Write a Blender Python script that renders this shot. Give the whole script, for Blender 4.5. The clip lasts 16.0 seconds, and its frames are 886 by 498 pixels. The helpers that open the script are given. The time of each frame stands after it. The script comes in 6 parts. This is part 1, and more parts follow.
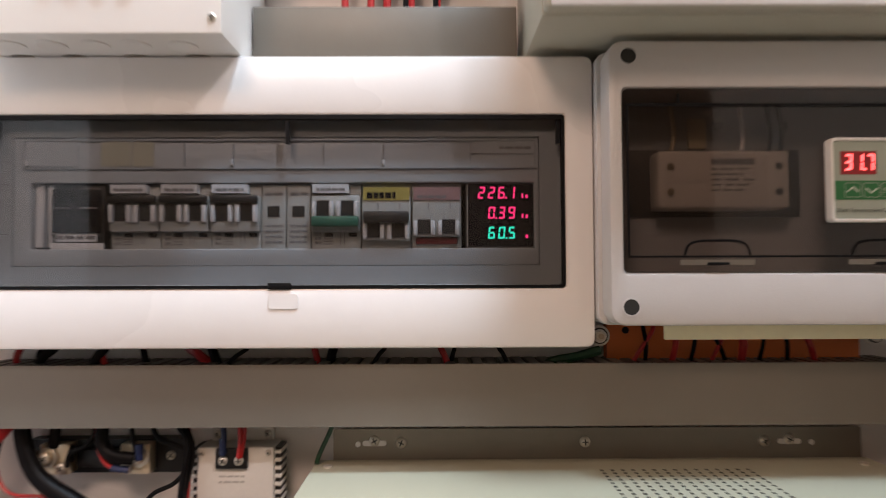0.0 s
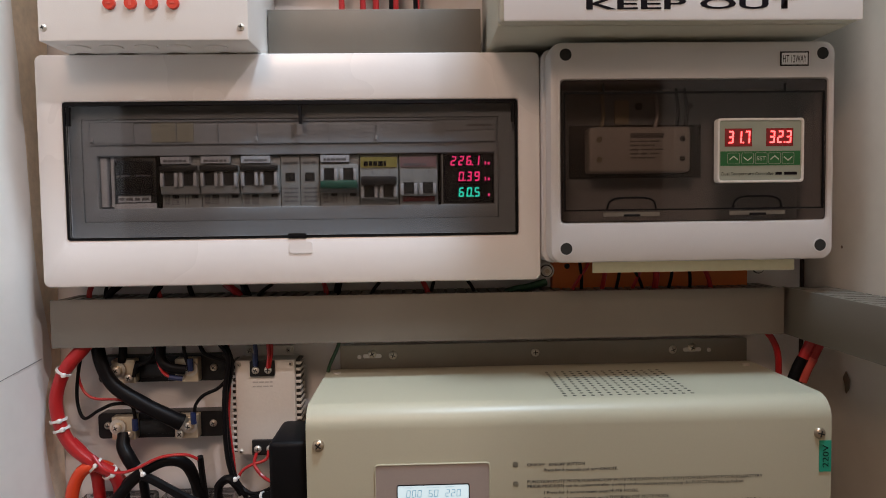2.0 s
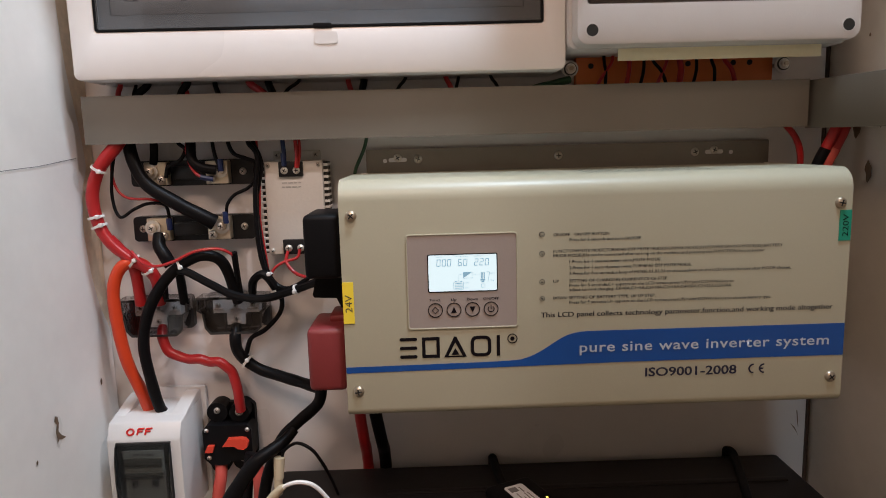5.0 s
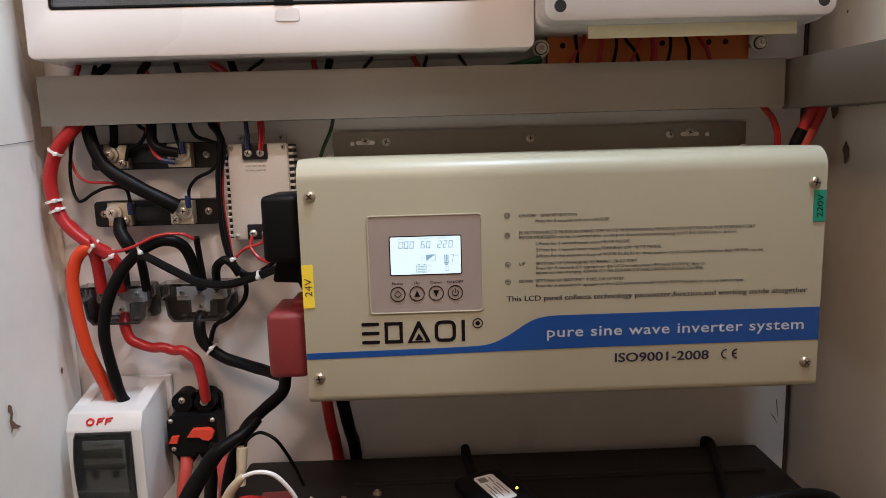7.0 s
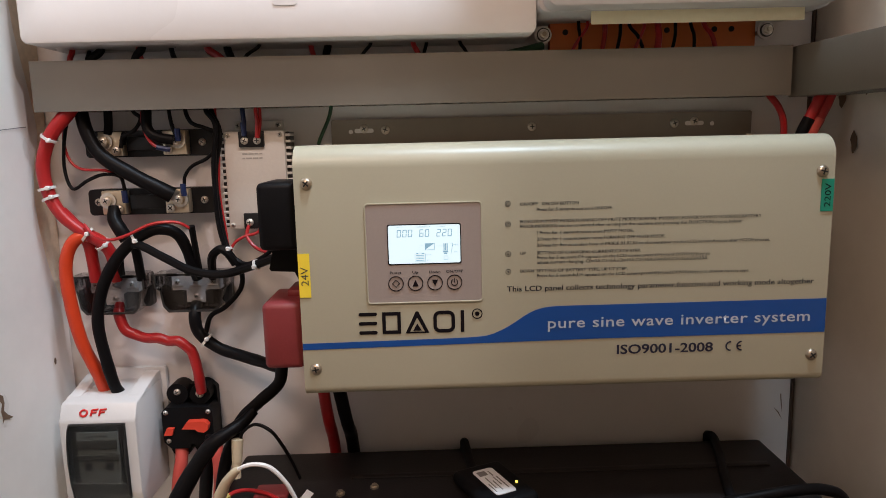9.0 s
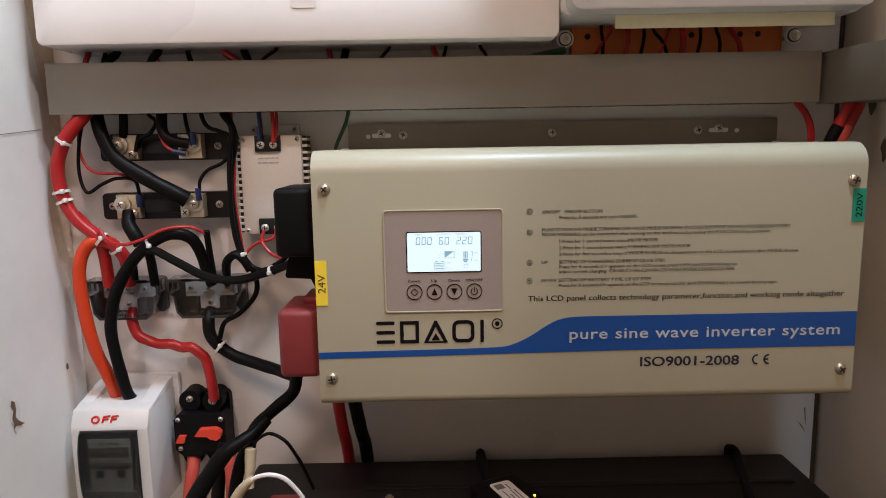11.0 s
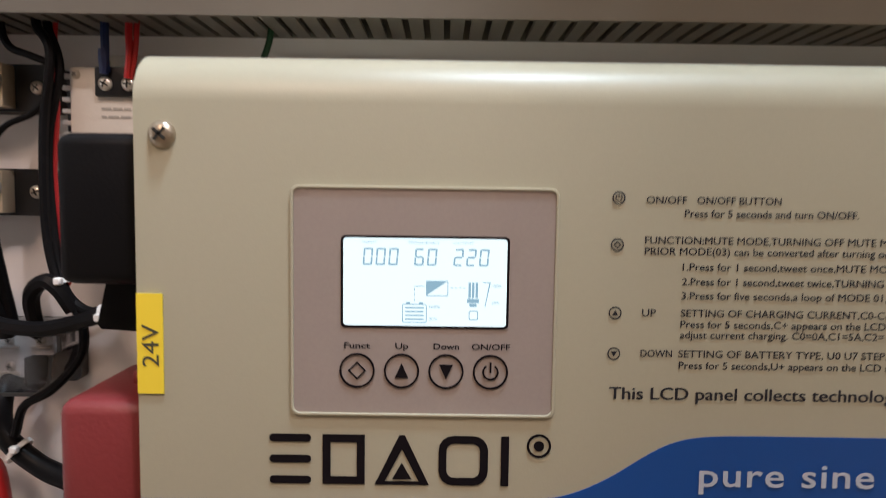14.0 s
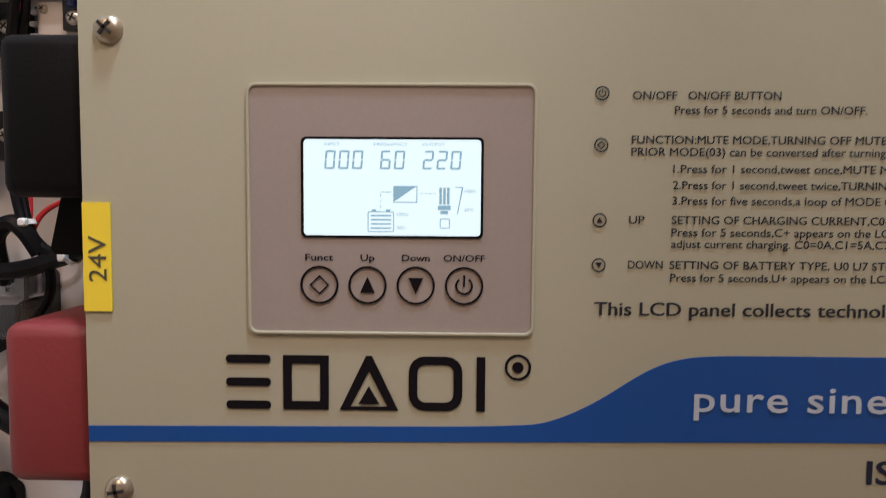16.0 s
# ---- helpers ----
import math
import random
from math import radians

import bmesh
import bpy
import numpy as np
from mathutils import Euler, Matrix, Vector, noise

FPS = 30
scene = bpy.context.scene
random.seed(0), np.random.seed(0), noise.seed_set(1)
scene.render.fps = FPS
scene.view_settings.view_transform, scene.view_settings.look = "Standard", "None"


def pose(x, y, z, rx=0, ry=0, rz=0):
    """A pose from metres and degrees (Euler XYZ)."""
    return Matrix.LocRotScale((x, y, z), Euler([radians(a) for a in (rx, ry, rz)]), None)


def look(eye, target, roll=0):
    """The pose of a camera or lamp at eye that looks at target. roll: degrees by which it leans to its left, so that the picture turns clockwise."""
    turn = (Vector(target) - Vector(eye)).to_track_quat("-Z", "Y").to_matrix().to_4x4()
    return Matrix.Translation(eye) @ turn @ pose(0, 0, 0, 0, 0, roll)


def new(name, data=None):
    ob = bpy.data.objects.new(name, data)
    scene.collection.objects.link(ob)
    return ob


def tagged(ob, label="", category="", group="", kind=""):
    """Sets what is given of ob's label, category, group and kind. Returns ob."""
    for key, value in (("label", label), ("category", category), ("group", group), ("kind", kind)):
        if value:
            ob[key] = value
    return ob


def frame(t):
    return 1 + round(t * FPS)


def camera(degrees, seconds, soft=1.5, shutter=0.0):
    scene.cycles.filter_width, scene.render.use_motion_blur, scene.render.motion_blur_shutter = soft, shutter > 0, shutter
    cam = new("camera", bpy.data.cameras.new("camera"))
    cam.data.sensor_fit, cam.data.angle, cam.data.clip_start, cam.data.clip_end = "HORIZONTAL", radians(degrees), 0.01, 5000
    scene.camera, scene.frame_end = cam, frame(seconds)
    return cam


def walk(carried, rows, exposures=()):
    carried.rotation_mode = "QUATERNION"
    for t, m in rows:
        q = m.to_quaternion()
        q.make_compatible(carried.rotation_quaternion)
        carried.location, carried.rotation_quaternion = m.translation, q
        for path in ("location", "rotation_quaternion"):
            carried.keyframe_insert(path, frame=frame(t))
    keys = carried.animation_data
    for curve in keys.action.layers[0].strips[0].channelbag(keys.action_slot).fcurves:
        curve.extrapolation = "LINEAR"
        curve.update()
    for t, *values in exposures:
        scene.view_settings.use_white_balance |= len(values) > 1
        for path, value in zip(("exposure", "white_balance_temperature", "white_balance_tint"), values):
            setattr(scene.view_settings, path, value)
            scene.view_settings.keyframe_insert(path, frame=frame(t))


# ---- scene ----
cam = camera(66.1, 16.0, soft=0.9, shutter=0.5)
PATH = [
    (0, (0.017, 0.032, 1.39), (0.033, 2.03, 1.466), -0.2),
    (0.5, (0.004, -0.075, 1.407), (0.052, 1.924, 1.41), -0.1),
    (1, (0.009, -0.094, 1.405), (0.068, 1.904, 1.337), -0.4),
    (1.5, (0.016, -0.1, 1.403), (0.082, 1.896, 1.306), -0.7),
    (2, (0.017, -0.105, 1.4), (0.084, 1.891, 1.297), -0.8),
    (2.5, (0.014, -0.107, 1.388), (0.084, 1.887, 1.245), -0.7),
    (3, (0.013, -0.113, 1.363), (0.085, 1.875, 1.16), -0.8),
    (3.5, (0.009, -0.124, 1.343), (0.078, 1.855, 1.061), -1.0),
    (4, (0.005, -0.124, 1.312), (0.062, 1.852, 1.012), -1.3),
    (4.5, (0.0, -0.126, 1.292), (0.04, 1.85, 0.987), -1.4),
    (5, (-0.001, -0.126, 1.277), (0.035, 1.851, 0.974), -1.5),
    (7.5, (0.031, -0.109, 1.256), (0.07, 1.867, 0.949), -1.6),
    (8, (0.03, -0.107, 1.251), (0.069, 1.868, 0.939), -1.5),
    (10.5, (0.029, -0.095, 1.255), (0.046, 1.88, 0.94), -1.1),
    (11, (0.021, -0.091, 1.254), (0.031, 1.886, 0.951), -1.0),
    (11.5, (0.012, -0.084, 1.258), (0.027, 1.892, 0.954), -0.9),
    (12, (0.013, -0.078, 1.257), (0.033, 1.901, 0.971), 0.2),
    (12.5, (0.014, -0.041, 1.257), (0.012, 1.947, 1.032), 0.2),
    (13, (0.015, 0.046, 1.246), (-0.011, 2.038, 1.075), 0.5),
    (13.5, (0.023, 0.126, 1.226), (-0.006, 2.118, 1.051), 0.6),
    (14, (0.03, 0.187, 1.203), (0.031, 2.181, 1.05), 0.8),
    (14.5, (0.031, 0.196, 1.179), (-0.002, 2.187, 1.001), 1.0),
    (15, (0.023, 0.205, 1.163), (-0.03, 2.198, 1.0), 0.9),
    (15.5, (0.035, 0.207, 1.161), (-0.015, 2.2, 1.01), 0.6),
    (16, (0.044, 0.203, 1.169), (0.008, 2.198, 1.039), 0.4),
]
walk(cam, [(t, look(eye, target, roll)) for t, eye, target, roll in PATH],
     exposures=((0, -0.40), (0.6, -0.86), (2.5, -0.86), (3.5, -0.98), (4.4, -0.72), (5, -0.64), (8, -0.54), (11, -0.54), (12.5, -0.56), (14, -0.40), (15, -0.44), (16, -0.54)))

# ---- light ----
world = bpy.data.worlds.new("world")
world.use_nodes = True
world.node_tree.nodes["Background"].inputs[0].default_value = (1.0, 0.86, 0.7, 1)
world.node_tree.nodes["Background"].inputs[1].default_value = 0.01
scene.world = world


def lamp(name, eye, target, watts, colour, size):
    d = bpy.data.lights.new(name, "AREA")
    d.shape, d.size, d.energy, d.color = "DISK", size, watts, colour
    ob = new(name, d)
    ob.matrix_world = look(eye, target)
    return ob


COOL_AT, TOP_AT, WARM_AT = (0.74, -0.55, 2.60), (0.20, 0.12, 2.60), (-0.35, -0.90, 2.45)
lamp("ceiling_lamp_cool", COOL_AT, (0.0, 0.5, 1.4), 14.5, (1.0, 0.89, 0.91), 0.07)
lamp("ceiling_lamp_top", TOP_AT, (0.05, 0.45, 1.2), 26.0, (0.66, 0.83, 1.0), 0.22)
lamp("ceiling_lamp_warm", WARM_AT, (0.15, -0.4, 0.6), 19.5, (1.0, 0.69, 0.53), 0.50)



# ---- materials ----
def paint(name, colour, rough=0.5, metal=0.0, grain=0.06, scale=60.0, blotch=0.06, blotch_scale=6.0, bump=0.05, bump_scale=400.0, coat=0.0, each=0.0, spec=0.5):
    """A surface with a fine grain, large soft blotches and a fine relief."""
    m = bpy.data.materials.new(name)
    m.use_nodes = True
    nt = m.node_tree
    n, l = nt.nodes, nt.links
    b = n["Principled BSDF"]
    b.inputs["Roughness"].default_value = rough
    b.inputs["Metallic"].default_value = metal
    b.inputs["Coat Weight"].default_value = coat
    b.inputs["Specular IOR Level"].default_value = spec
    co = n.new("ShaderNodeTexCoord")
    fine, big, rel = n.new("ShaderNodeTexNoise"), n.new("ShaderNodeTexNoise"), n.new("ShaderNodeTexNoise")
    for node, sc, det in ((fine, scale, 4), (big, blotch_scale, 3), (rel, bump_scale, 2)):
        node.inputs["Scale"].default_value = sc
        node.inputs["Detail"].default_value = det
        l.new(co.outputs["Object"], node.inputs["Vector"])
    a = n.new("ShaderNodeMath"); a.operation = "MULTIPLY_ADD"
    a.inputs[1].default_value, a.inputs[2].default_value = 2 * grain, 1 - grain
    l.new(fine.outputs["Fac"], a.inputs[0])
    c = n.new("ShaderNodeMath"); c.operation = "MULTIPLY_ADD"
    c.inputs[1].default_value, c.inputs[2].default_value = 2 * blotch, 1 - blotch
    l.new(big.outputs["Fac"], c.inputs[0])
    mul = n.new("ShaderNodeMath"); mul.operation = "MULTIPLY"
    l.new(a.outputs[0], mul.inputs[0]); l.new(c.outputs[0], mul.inputs[1])
    last = mul
    if each:
        info = n.new("ShaderNodeObjectInfo")
        e = n.new("ShaderNodeMath"); e.operation = "MULTIPLY_ADD"
        e.inputs[1].default_value, e.inputs[2].default_value = 2 * each, 1 - each
        l.new(info.outputs["Random"], e.inputs[0])
        last = n.new("ShaderNodeMath"); last.operation = "MULTIPLY"
        l.new(mul.outputs[0], last.inputs[0]); l.new(e.outputs[0], last.inputs[1])
    v = n.new("ShaderNodeVectorMath"); v.operation = "SCALE"
    v.inputs[0].default_value = colour
    l.new(last.outputs[0], v.inputs["Scale"])
    l.new(v.outputs[0], b.inputs["Base Color"])
    r = n.new("ShaderNodeMath"); r.operation = "MULTIPLY_ADD"
    r.inputs[1].default_value, r.inputs[2].default_value = 0.2, rough - 0.1
    l.new(big.outputs["Fac"], r.inputs[0]); l.new(r.outputs[0], b.inputs["Roughness"])
    if bump:
        bu = n.new("ShaderNodeBump")
        bu.inputs["Strength"].default_value = bump
        bu.inputs["Distance"].default_value = 0.001
        l.new(rel.outputs["Fac"], bu.inputs["Height"]); l.new(bu.outputs[0], b.inputs["Normal"])
    return m


def smoked(name, colour, ior=1.45, rough=0.04, gloss=1.0):
    """Tinted clear plastic: light goes straight through, with a gloss on top."""
    m = bpy.data.materials.new(name)
    m.use_nodes = True
    nt = m.node_tree
    n, l = nt.nodes, nt.links
    n.remove(n["Principled BSDF"])
    t, g, mix, f = n.new("ShaderNodeBsdfTransparent"), n.new("ShaderNodeBsdfGlossy"), n.new("ShaderNodeMixShader"), n.new("ShaderNodeFresnel")
    t.inputs["Color"].default_value = (*colour, 1)
    g.inputs["Roughness"].default_value = rough
    f.inputs["IOR"].default_value = ior
    k = n.new("ShaderNodeMath"); k.operation = "MULTIPLY"; k.inputs[1].default_value = gloss
    l.new(f.outputs[0], k.inputs[0]); l.new(k.outputs[0], mix.inputs[0])
    l.new(t.outputs[0], mix.inputs[1]); l.new(g.outputs[0], mix.inputs[2])
    l.new(mix.outputs[0], n["Material Output"].inputs[0])
    return m


def glow(name, colour, strength):
    m = bpy.data.materials.new(name)
    m.use_nodes = True
    b = m.node_tree.nodes["Principled BSDF"]
    b.inputs["Base Color"].default_value = (0.02, 0.02, 0.02, 1)
    b.inputs["Emission Color"].default_value = (*colour, 1)
    b.inputs["Emission Strength"].default_value = strength
    return m


M_BOARD = paint("white_laminate_board", (0.76, 0.73, 0.715), 0.30, grain=0.03, blotch=0.08, bump=0.05, bump_scale=150)
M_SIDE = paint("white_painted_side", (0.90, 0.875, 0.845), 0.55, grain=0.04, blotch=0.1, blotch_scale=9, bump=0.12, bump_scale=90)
# same white paint as the left side, toned darker and warmer for shade
M_RSIDE = paint("white_painted_side_shaded", (0.82, 0.77, 0.69), 0.5, grain=0.05, blotch=0.12, blotch_scale=9, bump=0.12, bump_scale=90)
M_WOOD = paint("raw_plywood_edge", (0.86, 0.72, 0.55), 0.75, grain=0.2, scale=140, blotch=0.15, bump=0.25)
M_BROWN = paint("dark_wood_edge", (0.06, 0.032, 0.02), 0.75, grain=0.2, scale=140, bump=0.25)
M_ROOM = paint("cream_room_wall", (0.56, 0.49, 0.40), 0.8, grain=0.05, bump=0.15)
M_FLOOR = paint("brown_floor", (0.32, 0.25, 0.18), 0.6, grain=0.15, scale=20)
M_INV = paint("cream_powder_coat", (0.44, 0.425, 0.321), 0.40, grain=0.025, scale=500, blotch=0.03, bump=0.04, bump_scale=1400)
M_CU = paint("white_abs", (0.79, 0.77, 0.76), 0.28, grain=0.015, blotch=0.025, bump=0.03)
M_HT = paint("light_grey_abs", (0.60, 0.59, 0.59), 0.38, grain=0.02, blotch=0.03, bump=0.08, bump_scale=900)
M_KO = paint("grey_steel_enclosure", (0.52, 0.52, 0.44), 0.45, grain=0.03, blotch=0.05, bump=0.08, bump_scale=900)
M_SIGN = paint("white_sign_film", (0.82, 0.83, 0.86), 0.2, grain=0.01, blotch=0.02, bump=0.02, bump_scale=30)
M_BOXW = paint("white_box_abs", (0.66, 0.65, 0.64), 0.35, grain=0.02, blotch=0.05, bump=0.05)
M_SC = paint("white_powder_coat", (0.79, 0.775, 0.755), 0.4, grain=0.02, blotch=0.03, bump=0.1, bump_scale=1200)
M_DUCT = paint("grey_pvc_duct", (0.150, 0.134, 0.110), 0.42, grain=0.04, blotch=0.12, blotch_scale=7, bump=0.04)
M_GALV = paint("galvanised_steel", (0.22, 0.195, 0.165), 0.42, 0.6, grain=0.12, scale=45, blotch=0.1, bump=0.06)
M_PANEL = paint("taupe_membrane", (0.40, 0.35, 0.325), 0.40, 0.25, grain=0.05, scale=800, blotch=0.05, bump=0.03, bump_scale=1500)
M_INK = paint("black_ink", (0.010, 0.008, 0.010), 0.6, grain=0.05, blotch=0.05, bump=0, spec=0.05)
M_FADED = paint("faded_dark_label_ink", (0.075, 0.075, 0.05), 0.5, bump=0)
M_GREYINK = paint("grey_ink", (0.22, 0.21, 0.21), 0.5, bump=0)
M_FAINT = paint("faint_grey_ink", (0.46, 0.44, 0.41), 0.5, bump=0)
M_GUIDE = paint("blue_black_guide_ink", (0.014, 0.016, 0.026), 0.5, bump=0)
M_NAVY = paint("navy_ink", (0.008, 0.011, 0.036), 0.5, bump=0)
M_BLUE = paint("blue_print", (0.006, 0.070, 0.30), 0.38, grain=0.03, blotch=0.05, bump=0.05, bump_scale=1400)
M_SILVERINK = paint("silver_grey_ink", (0.50, 0.55, 0.64), 0.45, bump=0)
M_YELLOW = paint("yellow_label_tape", (0.95, 0.74, 0.06), 0.4, grain=0.03, bump=0.02)
M_GREENTAPE = paint("green_label_tape", (0.01, 0.30, 0.20), 0.4, grain=0.03, bump=0.02)
M_BLACK = paint("black_plastic", (0.006, 0.006, 0.007), 0.5, grain=0.1, blotch=0.1, bump=0.1, bump_scale=700, spec=0.12)
M_BAKE = paint("black_bakelite", (0.011, 0.011, 0.012), 0.38, grain=0.1, bump=0.08, bump_scale=900, spec=0.35)
M_RUBBER = paint("black_cable_sheath", (0.006, 0.0055, 0.006), 0.40, grain=0.1, blotch=0.15, bump=0.08, spec=0.11)
M_REDCOVER = paint("dull_red_plastic", (0.23, 0.032, 0.035), 0.5, grain=0.06, blotch=0.08, bump=0.15, bump_scale=500)
M_RED = paint("red_cable_sheath", (0.42, 0.017, 0.019), 0.32, grain=0.06, blotch=0.1, bump=0.06)
M_ORANGE = paint("orange_cable_sheath", (0.60, 0.050, 0.013), 0.34, grain=0.06, blotch=0.1, bump=0.06)
M_PINK = paint("faded_red_sleeve", (0.58, 0.085, 0.065), 0.5, grain=0.06, bump=0.06)
M_BLUEW = paint("blue_terminal_sleeve", (0.011, 0.022, 0.085), 0.4, grain=0.06, bump=0.04)
M_GREENW = paint("green_cable_sheath", (0.012, 0.055, 0.022), 0.4, bump=0.04)
M_TIE = paint("white_nylon", (0.80, 0.78, 0.75), 0.4, grain=0.02, bump=0.02)
M_BRASS = paint("nickelled_brass", (0.68, 0.59, 0.44), 0.32, 0.5, grain=0.1, blotch=0.12, bump=0.08)
M_STEEL = paint("zinc_screw", (0.68, 0.64, 0.57), 0.30, 0.6, grain=0.12, scale=900, blotch=0.1, bump=0.12)
M_BUSBAR = paint("tin_plated_bar", (0.80, 0.78, 0.75), 0.35, 0.3, grain=0.08, scale=300, blotch=0.1, bump=0.08)
M_FSCREW = paint("dull_face_screw", (0.46, 0.39, 0.30), 0.32, 0.8, grain=0.15, scale=900, bump=0.12)
M_DC = paint("white_converter_paint", (0.70, 0.67, 0.62), 0.5, grain=0.04, scale=300, blotch=0.05, bump=0.1)
M_BREAKER = paint("grey_white_breaker", (0.48, 0.475, 0.445), 0.45, grain=0.03, bump=0.05, each=0.06)
M_TOGGLE = paint("dark_toggle", (0.03, 0.028, 0.027), 0.4, bump=0.04)
M_GREENTOG = paint("green_toggle", (0.035, 0.15, 0.10), 0.4, bump=0.04)
M_STRIPG = paint("pale_grey_cover", (0.42, 0.44, 0.45), 0.4, grain=0.03, bump=0.05)
M_PLATE = paint("pale_inner_plate", (0.50, 0.52, 0.53), 0.4, grain=0.03, blotch=0.05, bump=0.05)
# yellowish reflection in the window, painted as flat patches on the strip
M_REFLECTION = paint("yellowish_window_reflection", (0.52, 0.49, 0.38), 0.5, grain=0.04, bump=0.03)
M_CREAMTAPE = paint("cream_foam_tape", (0.92, 0.85, 0.60), 0.6, grain=0.05, scale=200, blotch=0.08, bump=0.12, bump_scale=200)
M_TERM = paint("orange_brown_board", (0.72, 0.18, 0.035), 0.5, grain=0.08, blotch=0.15, bump=0.1)
M_TCBODY = paint("white_controller_bezel", (0.76, 0.75, 0.73), 0.4, bump=0.04)
M_TCFACE = paint("sage_controller_face", (0.33, 0.37, 0.31), 0.45, bump=0.04)
M_TCGREEN = paint("green_keypad", (0.015, 0.15, 0.04), 0.45, bump=0.04)
M_LIGHTINK = paint("pale_ink", (0.60, 0.66, 0.58), 0.5, bump=0)
# red backing, its colour raised to paint in glow from the lit figures
M_LEDBACK = paint("red_display_with_glow", (0.26, 0.008, 0.010), 0.15, bump=0)
M_METERBACK = paint("black_display", (0.012, 0.010, 0.012), 0.15, bump=0)
M_REDBTN = paint("red_button", (0.58, 0.045, 0.025), 0.35, bump=0.03)
M_LCDOFF = paint("olive_lcd", (0.10, 0.10, 0.05), 0.2, bump=0)
M_YELLOWLAB = paint("yellow_paper_label", (0.48, 0.39, 0.10), 0.5, bump=0.03)
M_PINKLAB = paint("pink_paper_label", (0.42, 0.24, 0.23), 0.5, bump=0.03)
M_MARKER = paint("red_marker", (0.55, 0.015, 0.012), 0.5, bump=0)
M_BATT = paint("black_battery_case", (0.014, 0.012, 0.012), 0.5, grain=0.15, blotch=0.2, bump=0.12, bump_scale=500, spec=0.2)
M_PAPER = paint("white_paper_label", (0.84, 0.85, 0.86), 0.5, bump=0.03)
M_CHIP = paint("torn_paint_chip", (0.17, 0.11, 0.07), 0.85, grain=0.3, scale=200, bump=0.3)
M_REDLEVER = paint("red_lever", (0.72, 0.06, 0.03), 0.4, bump=0.04)
M_BEIGE = paint("beige_connector", (0.62, 0.54, 0.38), 0.5, bump=0.04)
M_VENT = paint("dark_inside", (0.02, 0.02, 0.018), 0.8, bump=0)
G_CU = smoked("smoked_window", (0.61, 0.62, 0.635), gloss=1.0)
G_HT = smoked("brown_smoked_window", (0.54, 0.51, 0.50), gloss=1.0)
G_BUS = smoked("smoked_block_cover", (0.79, 0.79, 0.81), rough=0.08, gloss=1.3)
G_ENC = smoked("dark_smoked_window", (0.42, 0.44, 0.43), gloss=0.9)
E_RED = glow("red_led", (1.0, 0.09, 0.09), 6.0)
E_MAG = glow("magenta_red_led", (1.0, 0.03, 0.16), 4.0)
E_GREEN = glow("green_led", (0.03, 1.0, 0.62), 2.8)
E_AMBER = glow("amber_led", (1.0, 0.7, 0.1), 4.0)
E_LCD = glow("lcd_backlight", (0.80, 0.95, 1.0), 1.5)
# segment ink emits weakly itself, standing in for backlight passing through
M_LCDINK = glow("lcd_segment_added_glow", (0.18, 0.31, 0.40), 1.9)

# ---- building helpers ----
AT = {}


def thing(name, x, y, z, label, category, group="", kind=""):
    ob = new(name)
    ob.location = (x, y, z)
    ob.empty_display_size = 0.01
    AT[ob] = Vector((x, y, z))
    return tagged(ob, label, category, group, kind)


def mesh_of(name, bm, smooth=40):
    bmesh.ops.recalc_face_normals(bm, faces=bm.faces)
    me = bpy.data.meshes.new(name)
    if smooth:
        for f in bm.faces:
            f.smooth = True
        for e in bm.edges:
            if len(e.link_faces) == 2 and e.calc_face_angle(0) > radians(smooth):
                e.smooth = False
    bm.to_mesh(me)
    bm.free()
    return me


def part(name, bm, material, parent=None, label=""):
    """Links a bmesh in world places as one mesh under a thing or a part."""
    if parent is not None:
        bmesh.ops.translate(bm, verts=bm.verts, vec=-AT[parent])
    me = mesh_of(name, bm)
    me.materials.append(material)
    ob = new(name, me)
    if parent is not None:
        ob.parent = parent
        AT[ob] = AT[parent].copy()
    return tagged(ob, label)


def solo(name, bm, material, label, category, group="", kind=""):
    """A top-level thing of one mesh."""
    c = Vector((0, 0, 0))
    for v in bm.verts:
        c += v.co
    c /= max(1, len(bm.verts))
    bmesh.ops.translate(bm, verts=bm.verts, vec=-c)
    me = mesh_of(name, bm)
    me.materials.append(material)
    ob = new(name, me)
    ob.location = c
    AT[ob] = c
    return tagged(ob, label, category, group, kind)


def box(x0, x1, y0, y1, z0, z1, r=0.0, seg=2, bm=None, edges="all"):
    b = bmesh.new()
    bmesh.ops.create_cube(b, size=1)
    for v in b.verts:
        v.co = Vector(((x0 + x1) / 2 + v.co.x * (x1 - x0), (y0 + y1) / 2 + v.co.y * (y1 - y0), (z0 + z1) / 2 + v.co.z * (z1 - z0)))
    if r:
        ed = b.edges[:]
        if edges == "y":
            ed = [e for e in ed if abs(e.verts[0].co.y - e.verts[1].co.y) > 1e-6]
        elif edges == "front":
            ed = [e for e in ed if min(e.verts[0].co.y, e.verts[1].co.y) < (y0 + y1) / 2]
        elif edges == "z":
            ed = [e for e in ed if abs(e.verts[0].co.z - e.verts[1].co.z) > 1e-6]
        bmesh.ops.bevel(b, geom=ed, offset=r, segments=seg, affect="EDGES", profile=0.5)
    return b if bm is None else merge(bm, b)


def merge(bm, other):
    me = bpy.data.meshes.new("tmp")
    other.to_mesh(me)
    other.free()
    bm.from_mesh(me)
    bpy.data.meshes.remove(me)
    return bm


